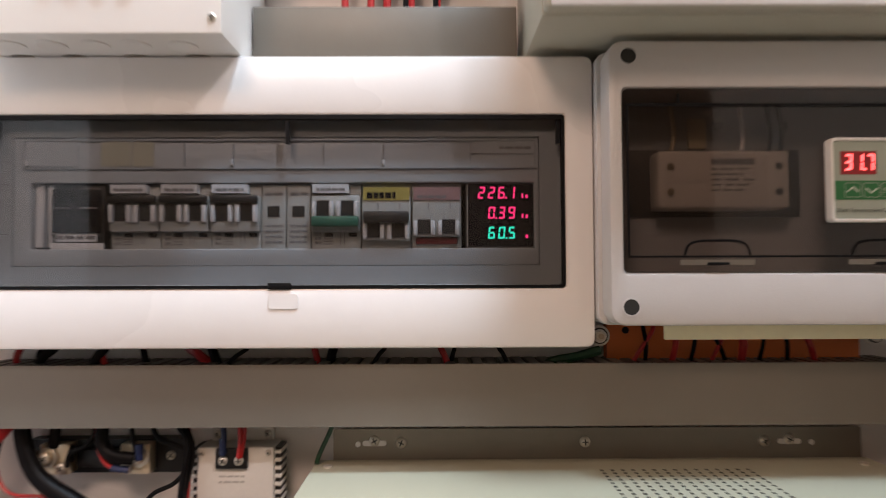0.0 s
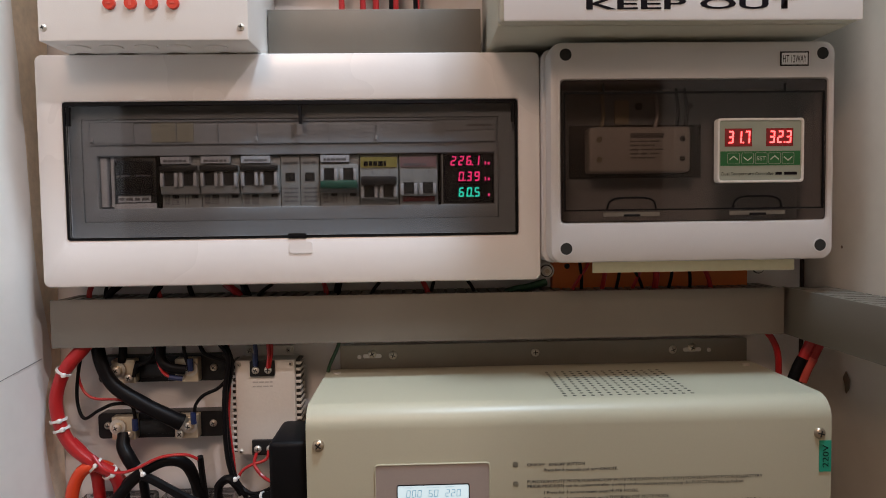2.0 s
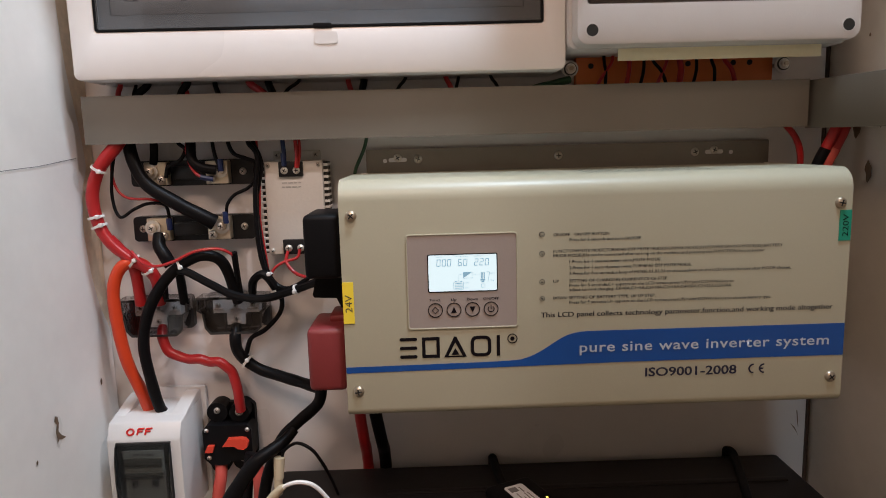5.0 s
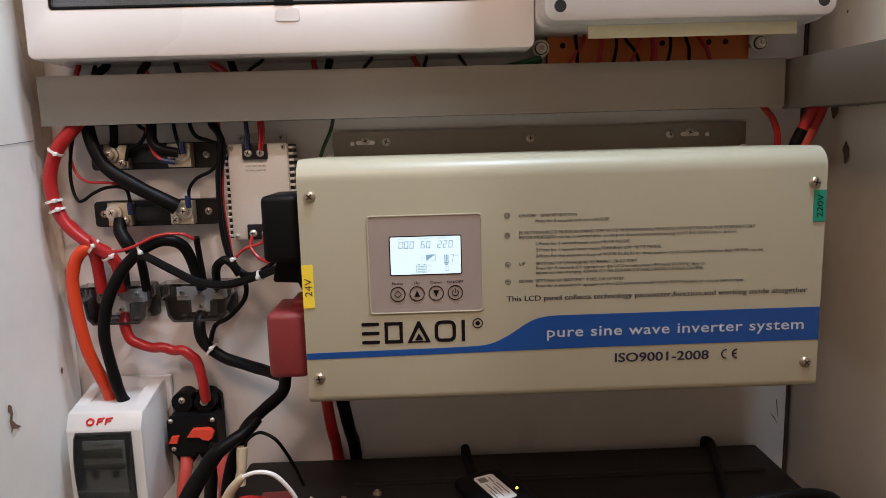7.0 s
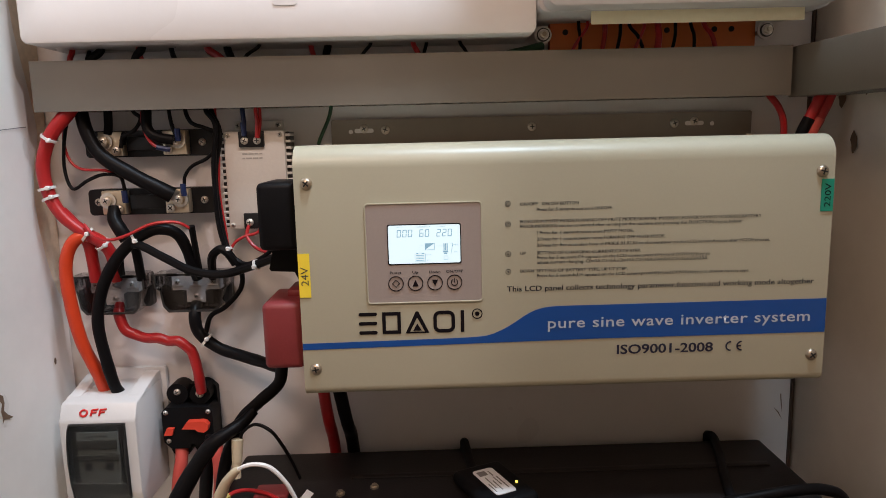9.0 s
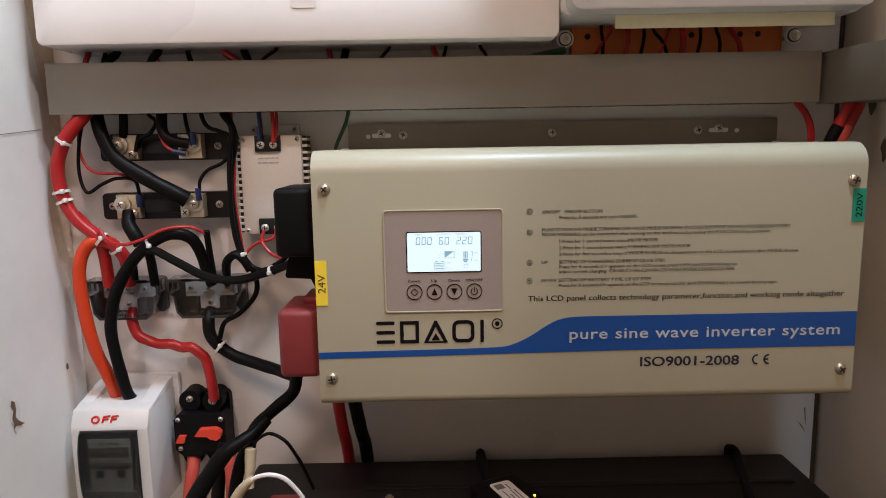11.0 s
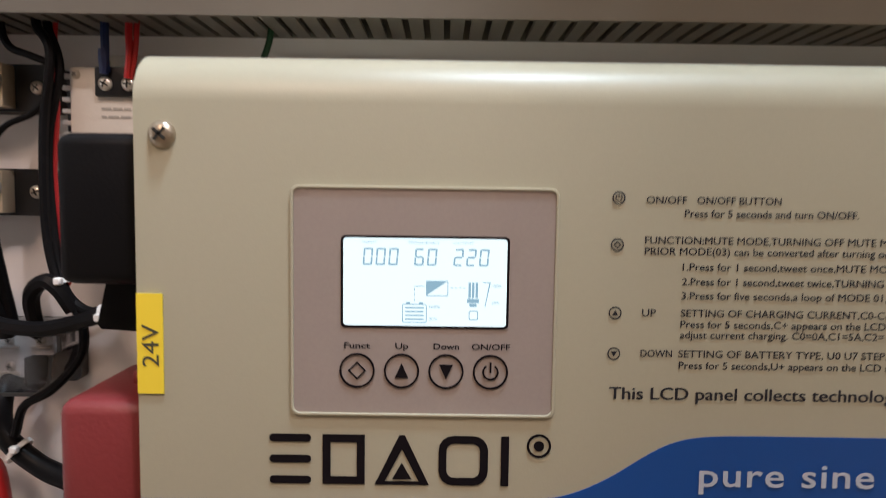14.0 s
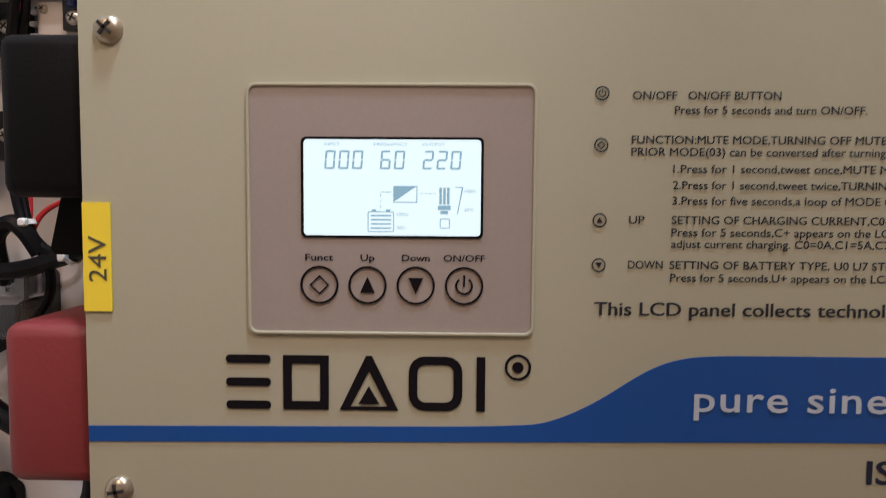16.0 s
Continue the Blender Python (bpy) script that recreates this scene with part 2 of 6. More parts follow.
def prism(points, y0, y1, r=0.0, seg=2):
    """An outline in x and z, pulled from y0 (front) to y1."""
    b = bmesh.new()
    fr = [b.verts.new((x, y0, z)) for x, z in points]
    bk = [b.verts.new((x, y1, z)) for x, z in points]
    b.faces.new(fr)
    b.faces.new(bk[::-1])
    n = len(points)
    for i in range(n):
        b.faces.new((fr[i], bk[i], bk[(i + 1) % n], fr[(i + 1) % n]))
    if r:
        ed = [e for e in b.edges if e.verts[0].co.y == y0 and e.verts[1].co.y == y0]
        bmesh.ops.bevel(b, geom=ed, offset=r, segments=seg, affect="EDGES", profile=0.5)
    return b


def rounded(x0, x1, z0, z1, r, n=5):
    out = []
    for cx, cz, a0 in ((x1 - r, z1 - r, 0), (x0 + r, z1 - r, 90), (x0 + r, z0 + r, 180), (x1 - r, z0 + r, 270)):
        for i in range(n + 1):
            a = radians(a0 + 90 * i / n)
            out.append((cx + r * math.cos(a), cz + r * math.sin(a)))
    return out


def prism_z(pts, z0, z1):
    """A flat plate of one outline (x, y) between two heights."""
    b = bmesh.new()
    lo = [b.verts.new((x, y, z0)) for x, y in pts]
    hi = [b.verts.new((x, y, z1)) for x, y in pts]
    b.faces.new(lo[::-1])
    b.faces.new(hi)
    for i in range(len(pts)):
        j = (i + 1) % len(pts)
        b.faces.new((lo[i], lo[j], hi[j], hi[i]))
    return b


def framed(outer, inner, y0, y1, r=0.0):
    """A frame: an outline with as many corners as the hole in it."""
    b = bmesh.new()
    n = len(outer)
    rings = [[b.verts.new((x, y, z)) for x, z in pts] for pts, y in ((outer, y1), (outer, y0), (inner, y0), (inner, y1))]
    for k in range(4):
        p, q = rings[k], rings[(k + 1) % 4]
        for i in range(n):
            b.faces.new((p[i], p[(i + 1) % n], q[(i + 1) % n], q[i]))
    if r:
        s = set(rings[1]) | set(rings[2])
        ed = [e for e in b.edges if (e.verts[0] in rings[1] and e.verts[1] in rings[1]) or (e.verts[0] in rings[2] and e.verts[1] in rings[2])]
        bmesh.ops.bevel(b, geom=ed, offset=r, segments=2, affect="EDGES", profile=0.5)
    return b


def disc(x, y, z, r, depth, n=20, axis="y", r2=None, bm=None):
    """A round with its front at y (towards the viewer) and its depth behind it."""
    b = bmesh.new()
    bmesh.ops.create_cone(b, cap_ends=True, segments=n, radius1=r, radius2=r if r2 is None else r2, depth=depth)
    if axis == "y":
        m = Matrix.Translation((x, y + depth / 2, z)) @ Matrix.Rotation(radians(90), 4, "X")
    elif axis == "z":
        m = Matrix.Translation((x, y, z))
    else:
        m = Matrix.Translation((x, y, z)) @ Matrix.Rotation(radians(90), 4, "Y")
    bmesh.ops.transform(b, matrix=m, verts=b.verts)
    return b if bm is None else merge(bm, b)


def curve_points(pts, steps=8):
    p = [Vector(q) for q in pts]
    p = [2 * p[0] - p[1]] + p + [2 * p[-1] - p[-2]]
    out = []
    for i in range(1, len(p) - 2):
        a, b, c, d = p[i - 1:i + 3]
        for k in range(steps):
            t = k / steps
            out.append(0.5 * (2 * b + (c - a) * t + (2 * a - 5 * b + 4 * c - d) * t * t + (3 * b - a - 3 * c + d) * t ** 3))
    out.append(p[-2])
    return out


def tube(pts, r, n=10, steps=8, r_end=None):
    """A cable along a smooth line."""
    line = curve_points(pts, steps)
    b = bmesh.new()
    rings, side = [], None
    for i, c in enumerate(line):
        d = (line[min(i + 1, len(line) - 1)] - line[max(i - 1, 0)]).normalized()
        if side is None:
            side = d.orthogonal().normalized()
        side = (side - d * side.dot(d)).normalized()
        up = d.cross(side)
        rr = r if r_end is None else r + (r_end - r) * i / (len(line) - 1)
        rr *= 1 + 0.07 * noise.noise(c * 70)
        rings.append([b.verts.new(c + rr * (math.cos(2 * math.pi * k / n) * side + math.sin(2 * math.pi * k / n) * up)) for k in range(n)])
    for p, q in zip(rings, rings[1:]):
        for k in range(n):
            b.faces.new((p[k], p[(k + 1) % n], q[(k + 1) % n], q[k]))
    b.faces.new(rings[0][::-1])
    b.faces.new(rings[-1])
    return b


def letters(text, x0, x1, z, cap, y, material, parent, turn=0, bold=0.0, label="", gap=1.0, heavy=0.0):
    """Words between x0 and x1, on the line z, with capitals of that height; turn in degrees."""
    cu = bpy.data.curves.new("words", "FONT")
    cu.body, cu.resolution_u, cu.offset, cu.space_character = text, 3, bold, gap
    tmp = bpy.data.objects.new("words", cu)
    scene.collection.objects.link(tmp)
    bpy.context.view_layer.update()
    me = bpy.data.meshes.new_from_object(tmp.evaluated_get(bpy.context.evaluated_depsgraph_get()))
    bpy.data.objects.remove(tmp)
    bpy.data.curves.remove(cu)
    xs = [v.co.x for v in me.vertices]
    lo, hi = min(xs), max(xs)
    sx, sz = (x1 - x0) / (hi - lo), cap / 0.73
    o = AT[parent]
    for v in me.vertices:
        a, c = (v.co.x - lo) * sx, v.co.y * sz
        t = radians(turn)
        v.co = Vector((x0 + a * math.cos(t) - c * math.sin(t), y, z + a * math.sin(t) + c * math.cos(t))) - o
    if heavy:
        b = bmesh.new()
        b.from_mesh(me)
        other = b.copy()
        bmesh.ops.translate(other, verts=other.verts, vec=(heavy, 0.00004, heavy * 0.3))
        merge(b, other)
        b.to_mesh(me)
        b.free()
    me.materials.clear()
    me.materials.append(material)
    me.name = "lettering"
    ob = new("lettering", me)
    ob.parent = parent
    AT[ob] = o.copy()
    return tagged(ob, label)


SEGMENTS = {"0": "abcdef", "1": "bc", "2": "abged", "3": "abgcd", "4": "fgbc", "5": "afgcd", "6": "afgedc", "7": "abc", "8": "abcdefg", "9": "abcdfg"}


def digits(text, x0, z0, w, h, pitch, y, stroke, lean=0.12):
    """Seven-bar figures as one bmesh."""
    b = bmesh.new()
    x = x0

    def bar(pts):
        vs = [b.verts.new((px + lean * (pz - z0), y, pz)) for px, pz in pts]
        b.faces.new(vs)
    s, g = stroke, stroke * 0.25
    for ch in text:
        if ch == ".":
            bar([(x - pitch + w + s * 0.4, z0), (x - pitch + w + s * 1.4, z0), (x - pitch + w + s * 1.4, z0 + s), (x - pitch + w + s * 0.4, z0 + s)])
            continue
        for k in SEGMENTS.get(ch, ""):
            if k in "agd":
                zz = {"a": z0 + h - s, "g": z0 + h / 2 - s / 2, "d": z0}[k]
                bar([(x + g + s * 0.5, zz), (x + w - g - s * 0.5, zz), (x + w - g - s * 0.5, zz + s), (x + g + s * 0.5, zz + s)])
            else:
                xx = x if k in "ef" else x + w - s
                lo = z0 + g if k in "ec" else z0 + h / 2 + g
                hi = z0 + h / 2 - g if k in "ec" else z0 + h - g
                bar([(xx, lo), (xx + s, lo), (xx + s, hi), (xx, hi)])
        x += pitch
    return b


def figures(name, text, x0, z0, w, h, pitch, y, stroke, lean, material, parent):
    """Glowing or printed figures, each a part of its own, with its point."""
    k, i = 0, 0
    while i < len(text):
        ch = text[i:i + 2] if text[i + 1:i + 2] == "." else text[i]
        part(name, digits(ch, x0 + k * pitch, z0, w, h, pitch, y, stroke, lean), material, parent)
        i += len(ch)
        k += 1


def screw(parent, x, y, z, r, name="screw", material=None, h=0.0022):
    """A domed cross-head screw seen from the front."""
    b = bmesh.new()
    bmesh.ops.create_uvsphere(b, u_segments=16, v_segments=8, radius=r)
    bmesh.ops.bisect_plane(b, geom=b.verts[:] + b.edges[:] + b.faces[:], plane_co=(0, 0, 0), plane_no=(0, 1, 0), clear_outer=True)
    for v in b.verts:
        v.co.y *= h / r
    bmesh.ops.translate(b, verts=b.verts, vec=(x, y, z))
    s = part(name, b, material or M_STEEL, parent)
    c = bmesh.new()
    a = 0.4 + 37 * (x + z)
    for k in (a, a + math.pi / 2):
        dx, dz = math.cos(k), math.sin(k)
        px, pz = -dz * r * 0.11, dx * r * 0.11
        q = [(x + dx * r * 0.55 + px, z + dz * r * 0.55 + pz), (x - dx * r * 0.55 + px, z - dz * r * 0.55 + pz), (x - dx * r * 0.55 - px, z - dz * r * 0.55 - pz), (x + dx * r * 0.55 - px, z + dz * r * 0.55 - pz)]
        merge(c, prism(q, y - h * 1.03, y - h * 0.5))
    part("cross_slot", c, M_VENT, s)
    return s


def bars(parent, x0, x1, z, h, y, material, pieces=6, seed=0):
    """A line of writing too small to read, as plain bars."""
    rnd = random.Random(seed)
    b = bmesh.new()
    ws = [rnd.uniform(0.5, 1.5) for _ in range(pieces)]
    k = (x1 - x0) / (sum(ws) + 0.25 * (pieces - 1))
    x = x0
    for w in ws:
        vs = [b.verts.new(p) for p in ((x, y, z), (x + w * k, y, z), (x + w * k, y, z + h), (x, y, z + h))]
        b.faces.new(vs)
        x += (w + 0.25) * k
    return part("print_bar", b, material, parent)

# ---- structure ----
WALL = 0.560
SIDE_TURN = radians(2)


def panel(name, b, material, label, category="wall"):
    return solo(name, b, material, label, category, kind="structure")


panel("back_board", box(-0.36, 0.402, WALL, WALL + 0.018, 0.74, 1.90), M_BOARD, "white laminate back board of the electrical cabinet")
# left side: a painted panel whose cut edge waves slightly, with a raw plywood strip behind it
b = bmesh.new()
CUT_Z = (0.74, 1.09, 1.104, 1.125, 1.158, 1.206, 1.244, 1.262, 1.286, 1.357, 1.552, 1.90)
CUT_Y = (0.556, 0.556, 0.554, 0.540, 0.530, 0.5225, 0.529, 0.541, 0.538, 0.521, 0.505, 0.466)
edge = [(float(z), float(np.interp(z, CUT_Z, CUT_Y)) + 0.0012 * noise.noise(Vector((0.3, 1.7, z * 40)))) for z in np.linspace(0.74, 1.90, 120)]
for x in (-0.330, -0.348):
    for z, y in edge:
        b.verts.new((x, y, z))
        b.verts.new((x, 0.28, z))
b.verts.ensure_lookup_table()
n = len(edge)
for s in range(2):
    o = s * 2 * n
    for i in range(n - 1):
        b.faces.new([b.verts[o + k] for k in (2 * i, 2 * i + 1, 2 * i + 3, 2 * i + 2)])
for i in range(n - 1):
    for c in (0, 1):
        b.faces.new([b.verts[k] for k in (2 * i + c, 2 * i + 2 + c, 2 * n + 2 * i + 2 + c, 2 * n + 2 * i + c)])
left = panel("wall_left", b, M_SIDE, "white painted plywood side panel with cracks and chipped holes")
panel("trim_left", box(-0.352, -0.3318, 0.46, WALL - 0.0005, 0.74, 1.90, 0.001), M_WOOD, "raw tan plywood strip in the cabinet corner", "trim")
# right side, opening outwards
b = box(0.0, 0.018, -0.645, 0.0, 0.74, 2.40, 0.001)
bmesh.ops.transform(b, matrix=Matrix.Translation((0.3985, WALL, 0)) @ Matrix.Rotation(SIDE_TURN, 4, "Z"), verts=b.verts)
right = panel("wall_right", b, M_RSIDE, "white painted side panel, toned warmer for shade, with torn paint chips")
panel("trim_right", box(0.3952, 0.3980, WALL - 0.003, WALL, 0.74, 1.90), M_BROWN, "dark wooden seam in the cabinet corner", "trim")
panel("cabinet_shelf", box(-0.36, 0.42, 0.20, WALL + 0.018, 0.722, 0.740), M_WOOD, "raw wooden shelf carrying the battery", "shelf")
# the room around
panel("floor", box(-1.9, 1.9, -2.2, 0.72, -0.05, 0.0), M_FLOOR, "brown floor", "floor")
panel("ceiling", box(-1.9, 1.9, -2.2, 0.72, 2.70, 2.75), M_ROOM, "cream ceiling", "ceiling")
panel("wall_north", box(-1.9, 1.9, 0.60, 0.70, 0.0, 2.70), M_ROOM, "cream wall behind the cabinet")
panel("wall_south", box(-1.9, 1.9, -2.2, -2.1, 0.0, 2.70), M_ROOM, "cream wall across the room")
panel("wall_west", box(-1.9, -1.8, -2.1, 0.60, 0.0, 2.70), M_ROOM, "cream side wall of the room")
panel("wall_east", box(1.8, 1.9, -2.1, 0.60, 0.0, 2.70), M_ROOM, "cream side wall of the room")


def chip(parent, name, pts, material):
    """A torn hole or scratch in a side panel, slightly proud of it."""
    b = bmesh.new()
    b.faces.new([b.verts.new(p) for p in pts])
    return part(name, b, material, parent)


HOLE = ((0.4395, 1.0545), (0.4435, 1.0520), (0.4445, 1.0455), (0.4425, 1.0395), (0.4465, 1.0345), (0.4535, 1.0295), (0.4480, 1.0300), (0.4420, 1.0320), (0.4390, 1.0290), (0.4400, 1.0340), (0.4385, 1.0400), (0.4410, 1.0460), (0.4380, 1.0500))
chip(left, "chipped_hole", [(-0.3290, y, z) for y, z in HOLE], M_CHIP)
rnd = random.Random(9)
for cy, cz, ry, rz in ((0.4435, 1.0415, 0.0085, 0.0155), (0.5190, 1.2540, 0.006, 0.010)):
    chip(left, "torn_patch", [(-0.3295, cy + ry * rnd.uniform(0.6, 1.1) * math.cos(a), cz + rz * rnd.uniform(0.6, 1.1) * math.sin(a)) for a in np.linspace(0, 5.9, 13)], M_TIE)
chip(left, "screw_hole", [(-0.3292, 0.525 + 0.002 * math.cos(a), 1.055 + 0.0035 * math.sin(a)) for a in np.linspace(0, 5.4, 7)], M_CHIP)
chip(left, "screw_hole", [(-0.3292, 0.408 + 0.0014 * math.cos(a), 1.027 + 0.002 * math.sin(a)) for a in np.linspace(0, 5.4, 7)], M_CHIP)
chip(left, "crack", [(-0.3292, 0.30, 1.2600), (-0.3292, 0.40, 1.2655), (-0.3292, 0.46, 1.2680), (-0.3292, 0.522, 1.2735), (-0.3292, 0.522, 1.2727), (-0.3292, 0.46, 1.2674), (-0.3292, 0.40, 1.2649), (-0.3292, 0.30, 1.2594)], M_GREYINK)


board = bpy.data.objects["back_board"]
for pts in (((0.3850, 0.986), (0.3862, 0.975), (0.3880, 0.966), (0.3872, 0.976), (0.3860, 0.987)), ((0.3790, 0.972), (0.3835, 0.966), (0.3885, 0.958), (0.3840, 0.9675))):
    chip(board, "brown_crack", [(x, WALL - 0.0004, z) for x, z in pts], M_CHIP)


def on_right(d, z):
    """A place on the face of the right panel, d metres out from the corner."""
    v = Matrix.Rotation(SIDE_TURN, 4, "Z") @ Vector((-0.0008, -d, 0))
    return (0.3985 + v.x, WALL + v.y, z)


rnd = random.Random(4)
for d, z, r in ((0.070, 1.243, 0.010), (0.050, 1.281, 0.008), (0.082, 1.288, 0.006)):
    chip(right, "torn_paint", [on_right(d + r * 0.7 * rnd.uniform(0.4, 1.2) * math.cos(a), z + r * rnd.uniform(0.5, 1.2) * math.sin(a)) for a in np.linspace(0, 5.8, 11)], M_CHIP)
chip(right, "screw_hole", [on_right(0.060 + 0.0013 * math.cos(a), 1.365 + 0.0016 * math.sin(a)) for a in np.linspace(0, 5.4, 7)], M_CHIP)
for at, width in ((COOL_AT, 0.06), (TOP_AT, 0.13), (WARM_AT, 0.27)):
    t = thing("ceiling_lamp", at[0], at[1], 2.70, "white round ceiling lamp hanging from the ceiling", "lamp")
    part("ceiling_rose", disc(at[0], at[1], 2.690, 0.05, 0.02, axis="z"), M_SC, t)
    part("stem", disc(at[0], at[1], (2.68 + at[2] + 0.05) / 2, 0.010, 2.68 - at[2] - 0.05, 12, "z"), M_SC, t)
    part("housing", disc(at[0], at[1], at[2] + 0.05 + width * 0.28, width, 0.03, 28, "z"), M_SC, t)

# ---- wiring ducts ----
duct = thing("wiring_duct", 0.02, WALL, 1.29, "long grey plastic slotted wiring duct across the board", "wiring duct")
part("cover", prism([(-0.3125, 1.2850), (0.3515, 1.2850), (0.3515, 1.3280), (-0.3125, 1.3280)], 0.508, 0.5105, 0.0006), M_DUCT, duct)
part("base", box(-0.312, 0.3515, WALL - 0.003, WALL - 0.0005, 1.2865, 1.3265), M_DUCT, duct)
for z0, z1 in ((1.2864, 1.2884), (1.3252, 1.3272)):
    me = None
    for i in range(66):
        x = -0.311 + i * 0.01008
        if me is None:
            b = box(-0.0034, 0.0034, 0, 0.0465, 0, z1 - z0)
            me = mesh_of("slot_finger", b, 0)
            me.materials.append(M_DUCT)
        f = new("slot_finger", me)
        f.parent = duct
        f.location = Vector((x + 0.004, 0.5105, z0)) - AT[duct]

rduct = thing("wiring_duct", 0.3985, WALL, 1.29, "grey slotted wiring duct along the side panel", "wiring duct")
TURN_R = Matrix.Translation((0.3985, WALL, 0)) @ Matrix.Rotation(SIDE_TURN, 4, "Z")


def turned(b):
    for v in b.verts:
        v.co.z += 0.010 * (v.co.y + 0.045)
    bmesh.ops.transform(b, matrix=TURN_R, verts=b.verts)
    return b


part("cover", turned(box(-0.0440, -0.0415, -0.300, -0.038, 1.2835, 1.3275, 0.0006)), M_DUCT, rduct)
part("base", turned(box(-0.003, -0.0005, -0.300, -0.038, 1.2855, 1.3255)), M_DUCT, rduct)
for z in (1.2835, 1.3255):
    for i in range(25):
        part("slot_finger", turned(box(-0.0415, -0.003, -0.297 + i * 0.0102, -0.290 + i * 0.0102, z, z + 0.002)), M_DUCT, rduct)

uduct = thing("wiring_duct", -0.02, WALL, 1.545, "short grey wiring duct above the consumer unit", "wiring duct")
part("cover", box(-0.1165, 0.0750, 0.520, 0.5225, 1.5450, 1.585, 0.0006), M_DUCT, uduct)
part("base", box(-0.1165, 0.0750, WALL - 0.003, WALL - 0.0005, 1.5450, 1.583), M_DUCT, uduct)
for i in range(20):
    part("slot_finger", box(-0.116 + i * 0.0096, -0.1095 + i * 0.0096, 0.5225, 0.557, 1.581, 1.583), M_DUCT, uduct)

# ---- inverter ----
IX0, IX1, IY, IZ0, IZ1 = -0.0736, 0.3408, 0.416, 1.0545, 1.2510
inv = thing("inverter", 0.13, WALL, IZ0, "cream powder-coated pure sine wave inverter on the board", "inverter")
prof = []
R, RB = 0.0175, 0.007
for i in range(9):
    a = radians(90 + 90 * i / 8)
    prof.append((IY + R + R * math.cos(a), IZ1 - R + R * math.sin(a)))
for i in range(6):
    a = radians(180 + 90 * i / 5)
    prof.append((IY + RB + RB * math.cos(a), IZ0 + RB + RB * math.sin(a)))
prof += [(0.551, IZ0), (0.551, IZ1)]
b = bmesh.new()
l0 = [b.verts.new((IX0, y, z)) for y, z in prof]
l1 = [b.verts.new((IX1, y, z)) for y, z in prof]
b.faces.new(l0)
b.faces.new(l1[::-1])
for i in range(len(prof)):
    j = (i + 1) % len(prof)
    b.faces.new((l0[i], l1[i], l1[j], l0[j]))
case = part("case", b, M_INV, inv)
br = part("mounting_bracket", box(-0.062, 0.338, 0.5515, 0.5535, 1.225, 1.2738, 0.0015, edges="y"), M_GALV, inv, "bare galvanised mounting flange with slots")
for x in (-0.031, -0.011, 0.128, 0.264, 0.283):
    screw(inv, x, 0.5515, 1.2635 + (0.0015 if x in (-0.031, 0.283) else 0), 0.0042)
for x0, x1, z in ((-0.0455, -0.0415, 1.2625), (-0.040, -0.022, 1.2632), (0.274, 0.292, 1.2632), (0.298, 0.302, 1.2625)):
    part("slot", prism(rounded(x0, x1, z - 0.002, z + 0.002, 0.0018, 3), 0.5509, 0.5513), M_BOARD, br)
for x in (-0.064, 0.331):
    for z in (1.2225, 1.0765):
        screw(inv, x, IY, z, 0.0047, h=0.0032, material=M_FSCREW)
for x in (-0.063, 0.328):
    part("roof_screw", disc(x, 0.532, IZ1 + 0.0006, 0.0035, 0.0012, 14, "z"), M_STEEL, inv)
# vent holes in the roof
me = None
for i in range(15):
    for j in range(12):
        if me is None:
            b = bmesh.new()
            bmesh.ops.create_circle(b, cap_ends=True, segments=10, radius=0.0017)
            me = mesh_of("vent_hole", b, 0)
            me.materials.append(M_VENT)
        h = new("vent_hole", me)
        h.parent = inv
        h.location = Vector((0.1330 + i * 0.00745, 0.437 + j * 0.0075, IZ1 + 0.0002)) - AT[inv]
YF = IY - 0.0003
# blue band with its wave
top = [(-0.0734, 1.0973), (0.010, 1.0981), (0.045, 1.0985), (0.066, 1.0992), (0.074, 1.1005), (0.082, 1.1035), (0.091, 1.1083), (0.101, 1.1148), (0.109, 1.1190), (0.117, 1.1212), (0.126, 1.1220), (0.140, 1.1222), (0.165, 1.1222), (0.200, 1.1222), (0.3405, 1.1223)]
bot = [(0.3405, 1.0950), (0.16, 1.0948), (-0.0734, 1.0922)]
smooth_top = [(p.x, p.z) for p in curve_points([(x, 0, z) for x, z in top], 4)]
part("blue_band", prism(smooth_top + bot, IY - 0.0004, IY - 0.0001), M_BLUE, inv, "blue printed band with a wave")
pan = part("display_panel", prism(rounded(-0.0193, 0.0688, 1.1283, 1.2048, 0.0022), IY - 0.0006, IY + 0.001, 0.0003), M_PANEL, inv, "taupe membrane panel with keys")
part("panel_lip", framed(rounded(-0.0203, 0.0698, 1.1273, 1.2058, 0.003), rounded(-0.0193, 0.0688, 1.1283, 1.2048, 0.0022), IY - 0.0013, IY + 0.0005, 0.0003), M_INV, inv)
scr = part("lcd_screen", prism(rounded(-0.0025, 0.0527, 1.1587, 1.1885, 0.0012), IY - 0.0009, IY - 0.0003), E_LCD, pan, "lit white-blue display")
part("screen_edge", framed(rounded(-0.0033, 0.0535, 1.1579, 1.1893, 0.0016), rounded(-0.0025, 0.0527, 1.1587, 1.1885, 0.0012), IY - 0.0010, IY - 0.0002), M_INK, pan)
YS = IY - 0.0011
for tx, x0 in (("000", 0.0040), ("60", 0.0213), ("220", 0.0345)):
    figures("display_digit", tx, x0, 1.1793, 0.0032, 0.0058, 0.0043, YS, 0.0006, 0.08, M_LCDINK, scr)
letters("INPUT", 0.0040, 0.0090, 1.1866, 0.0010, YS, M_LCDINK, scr)
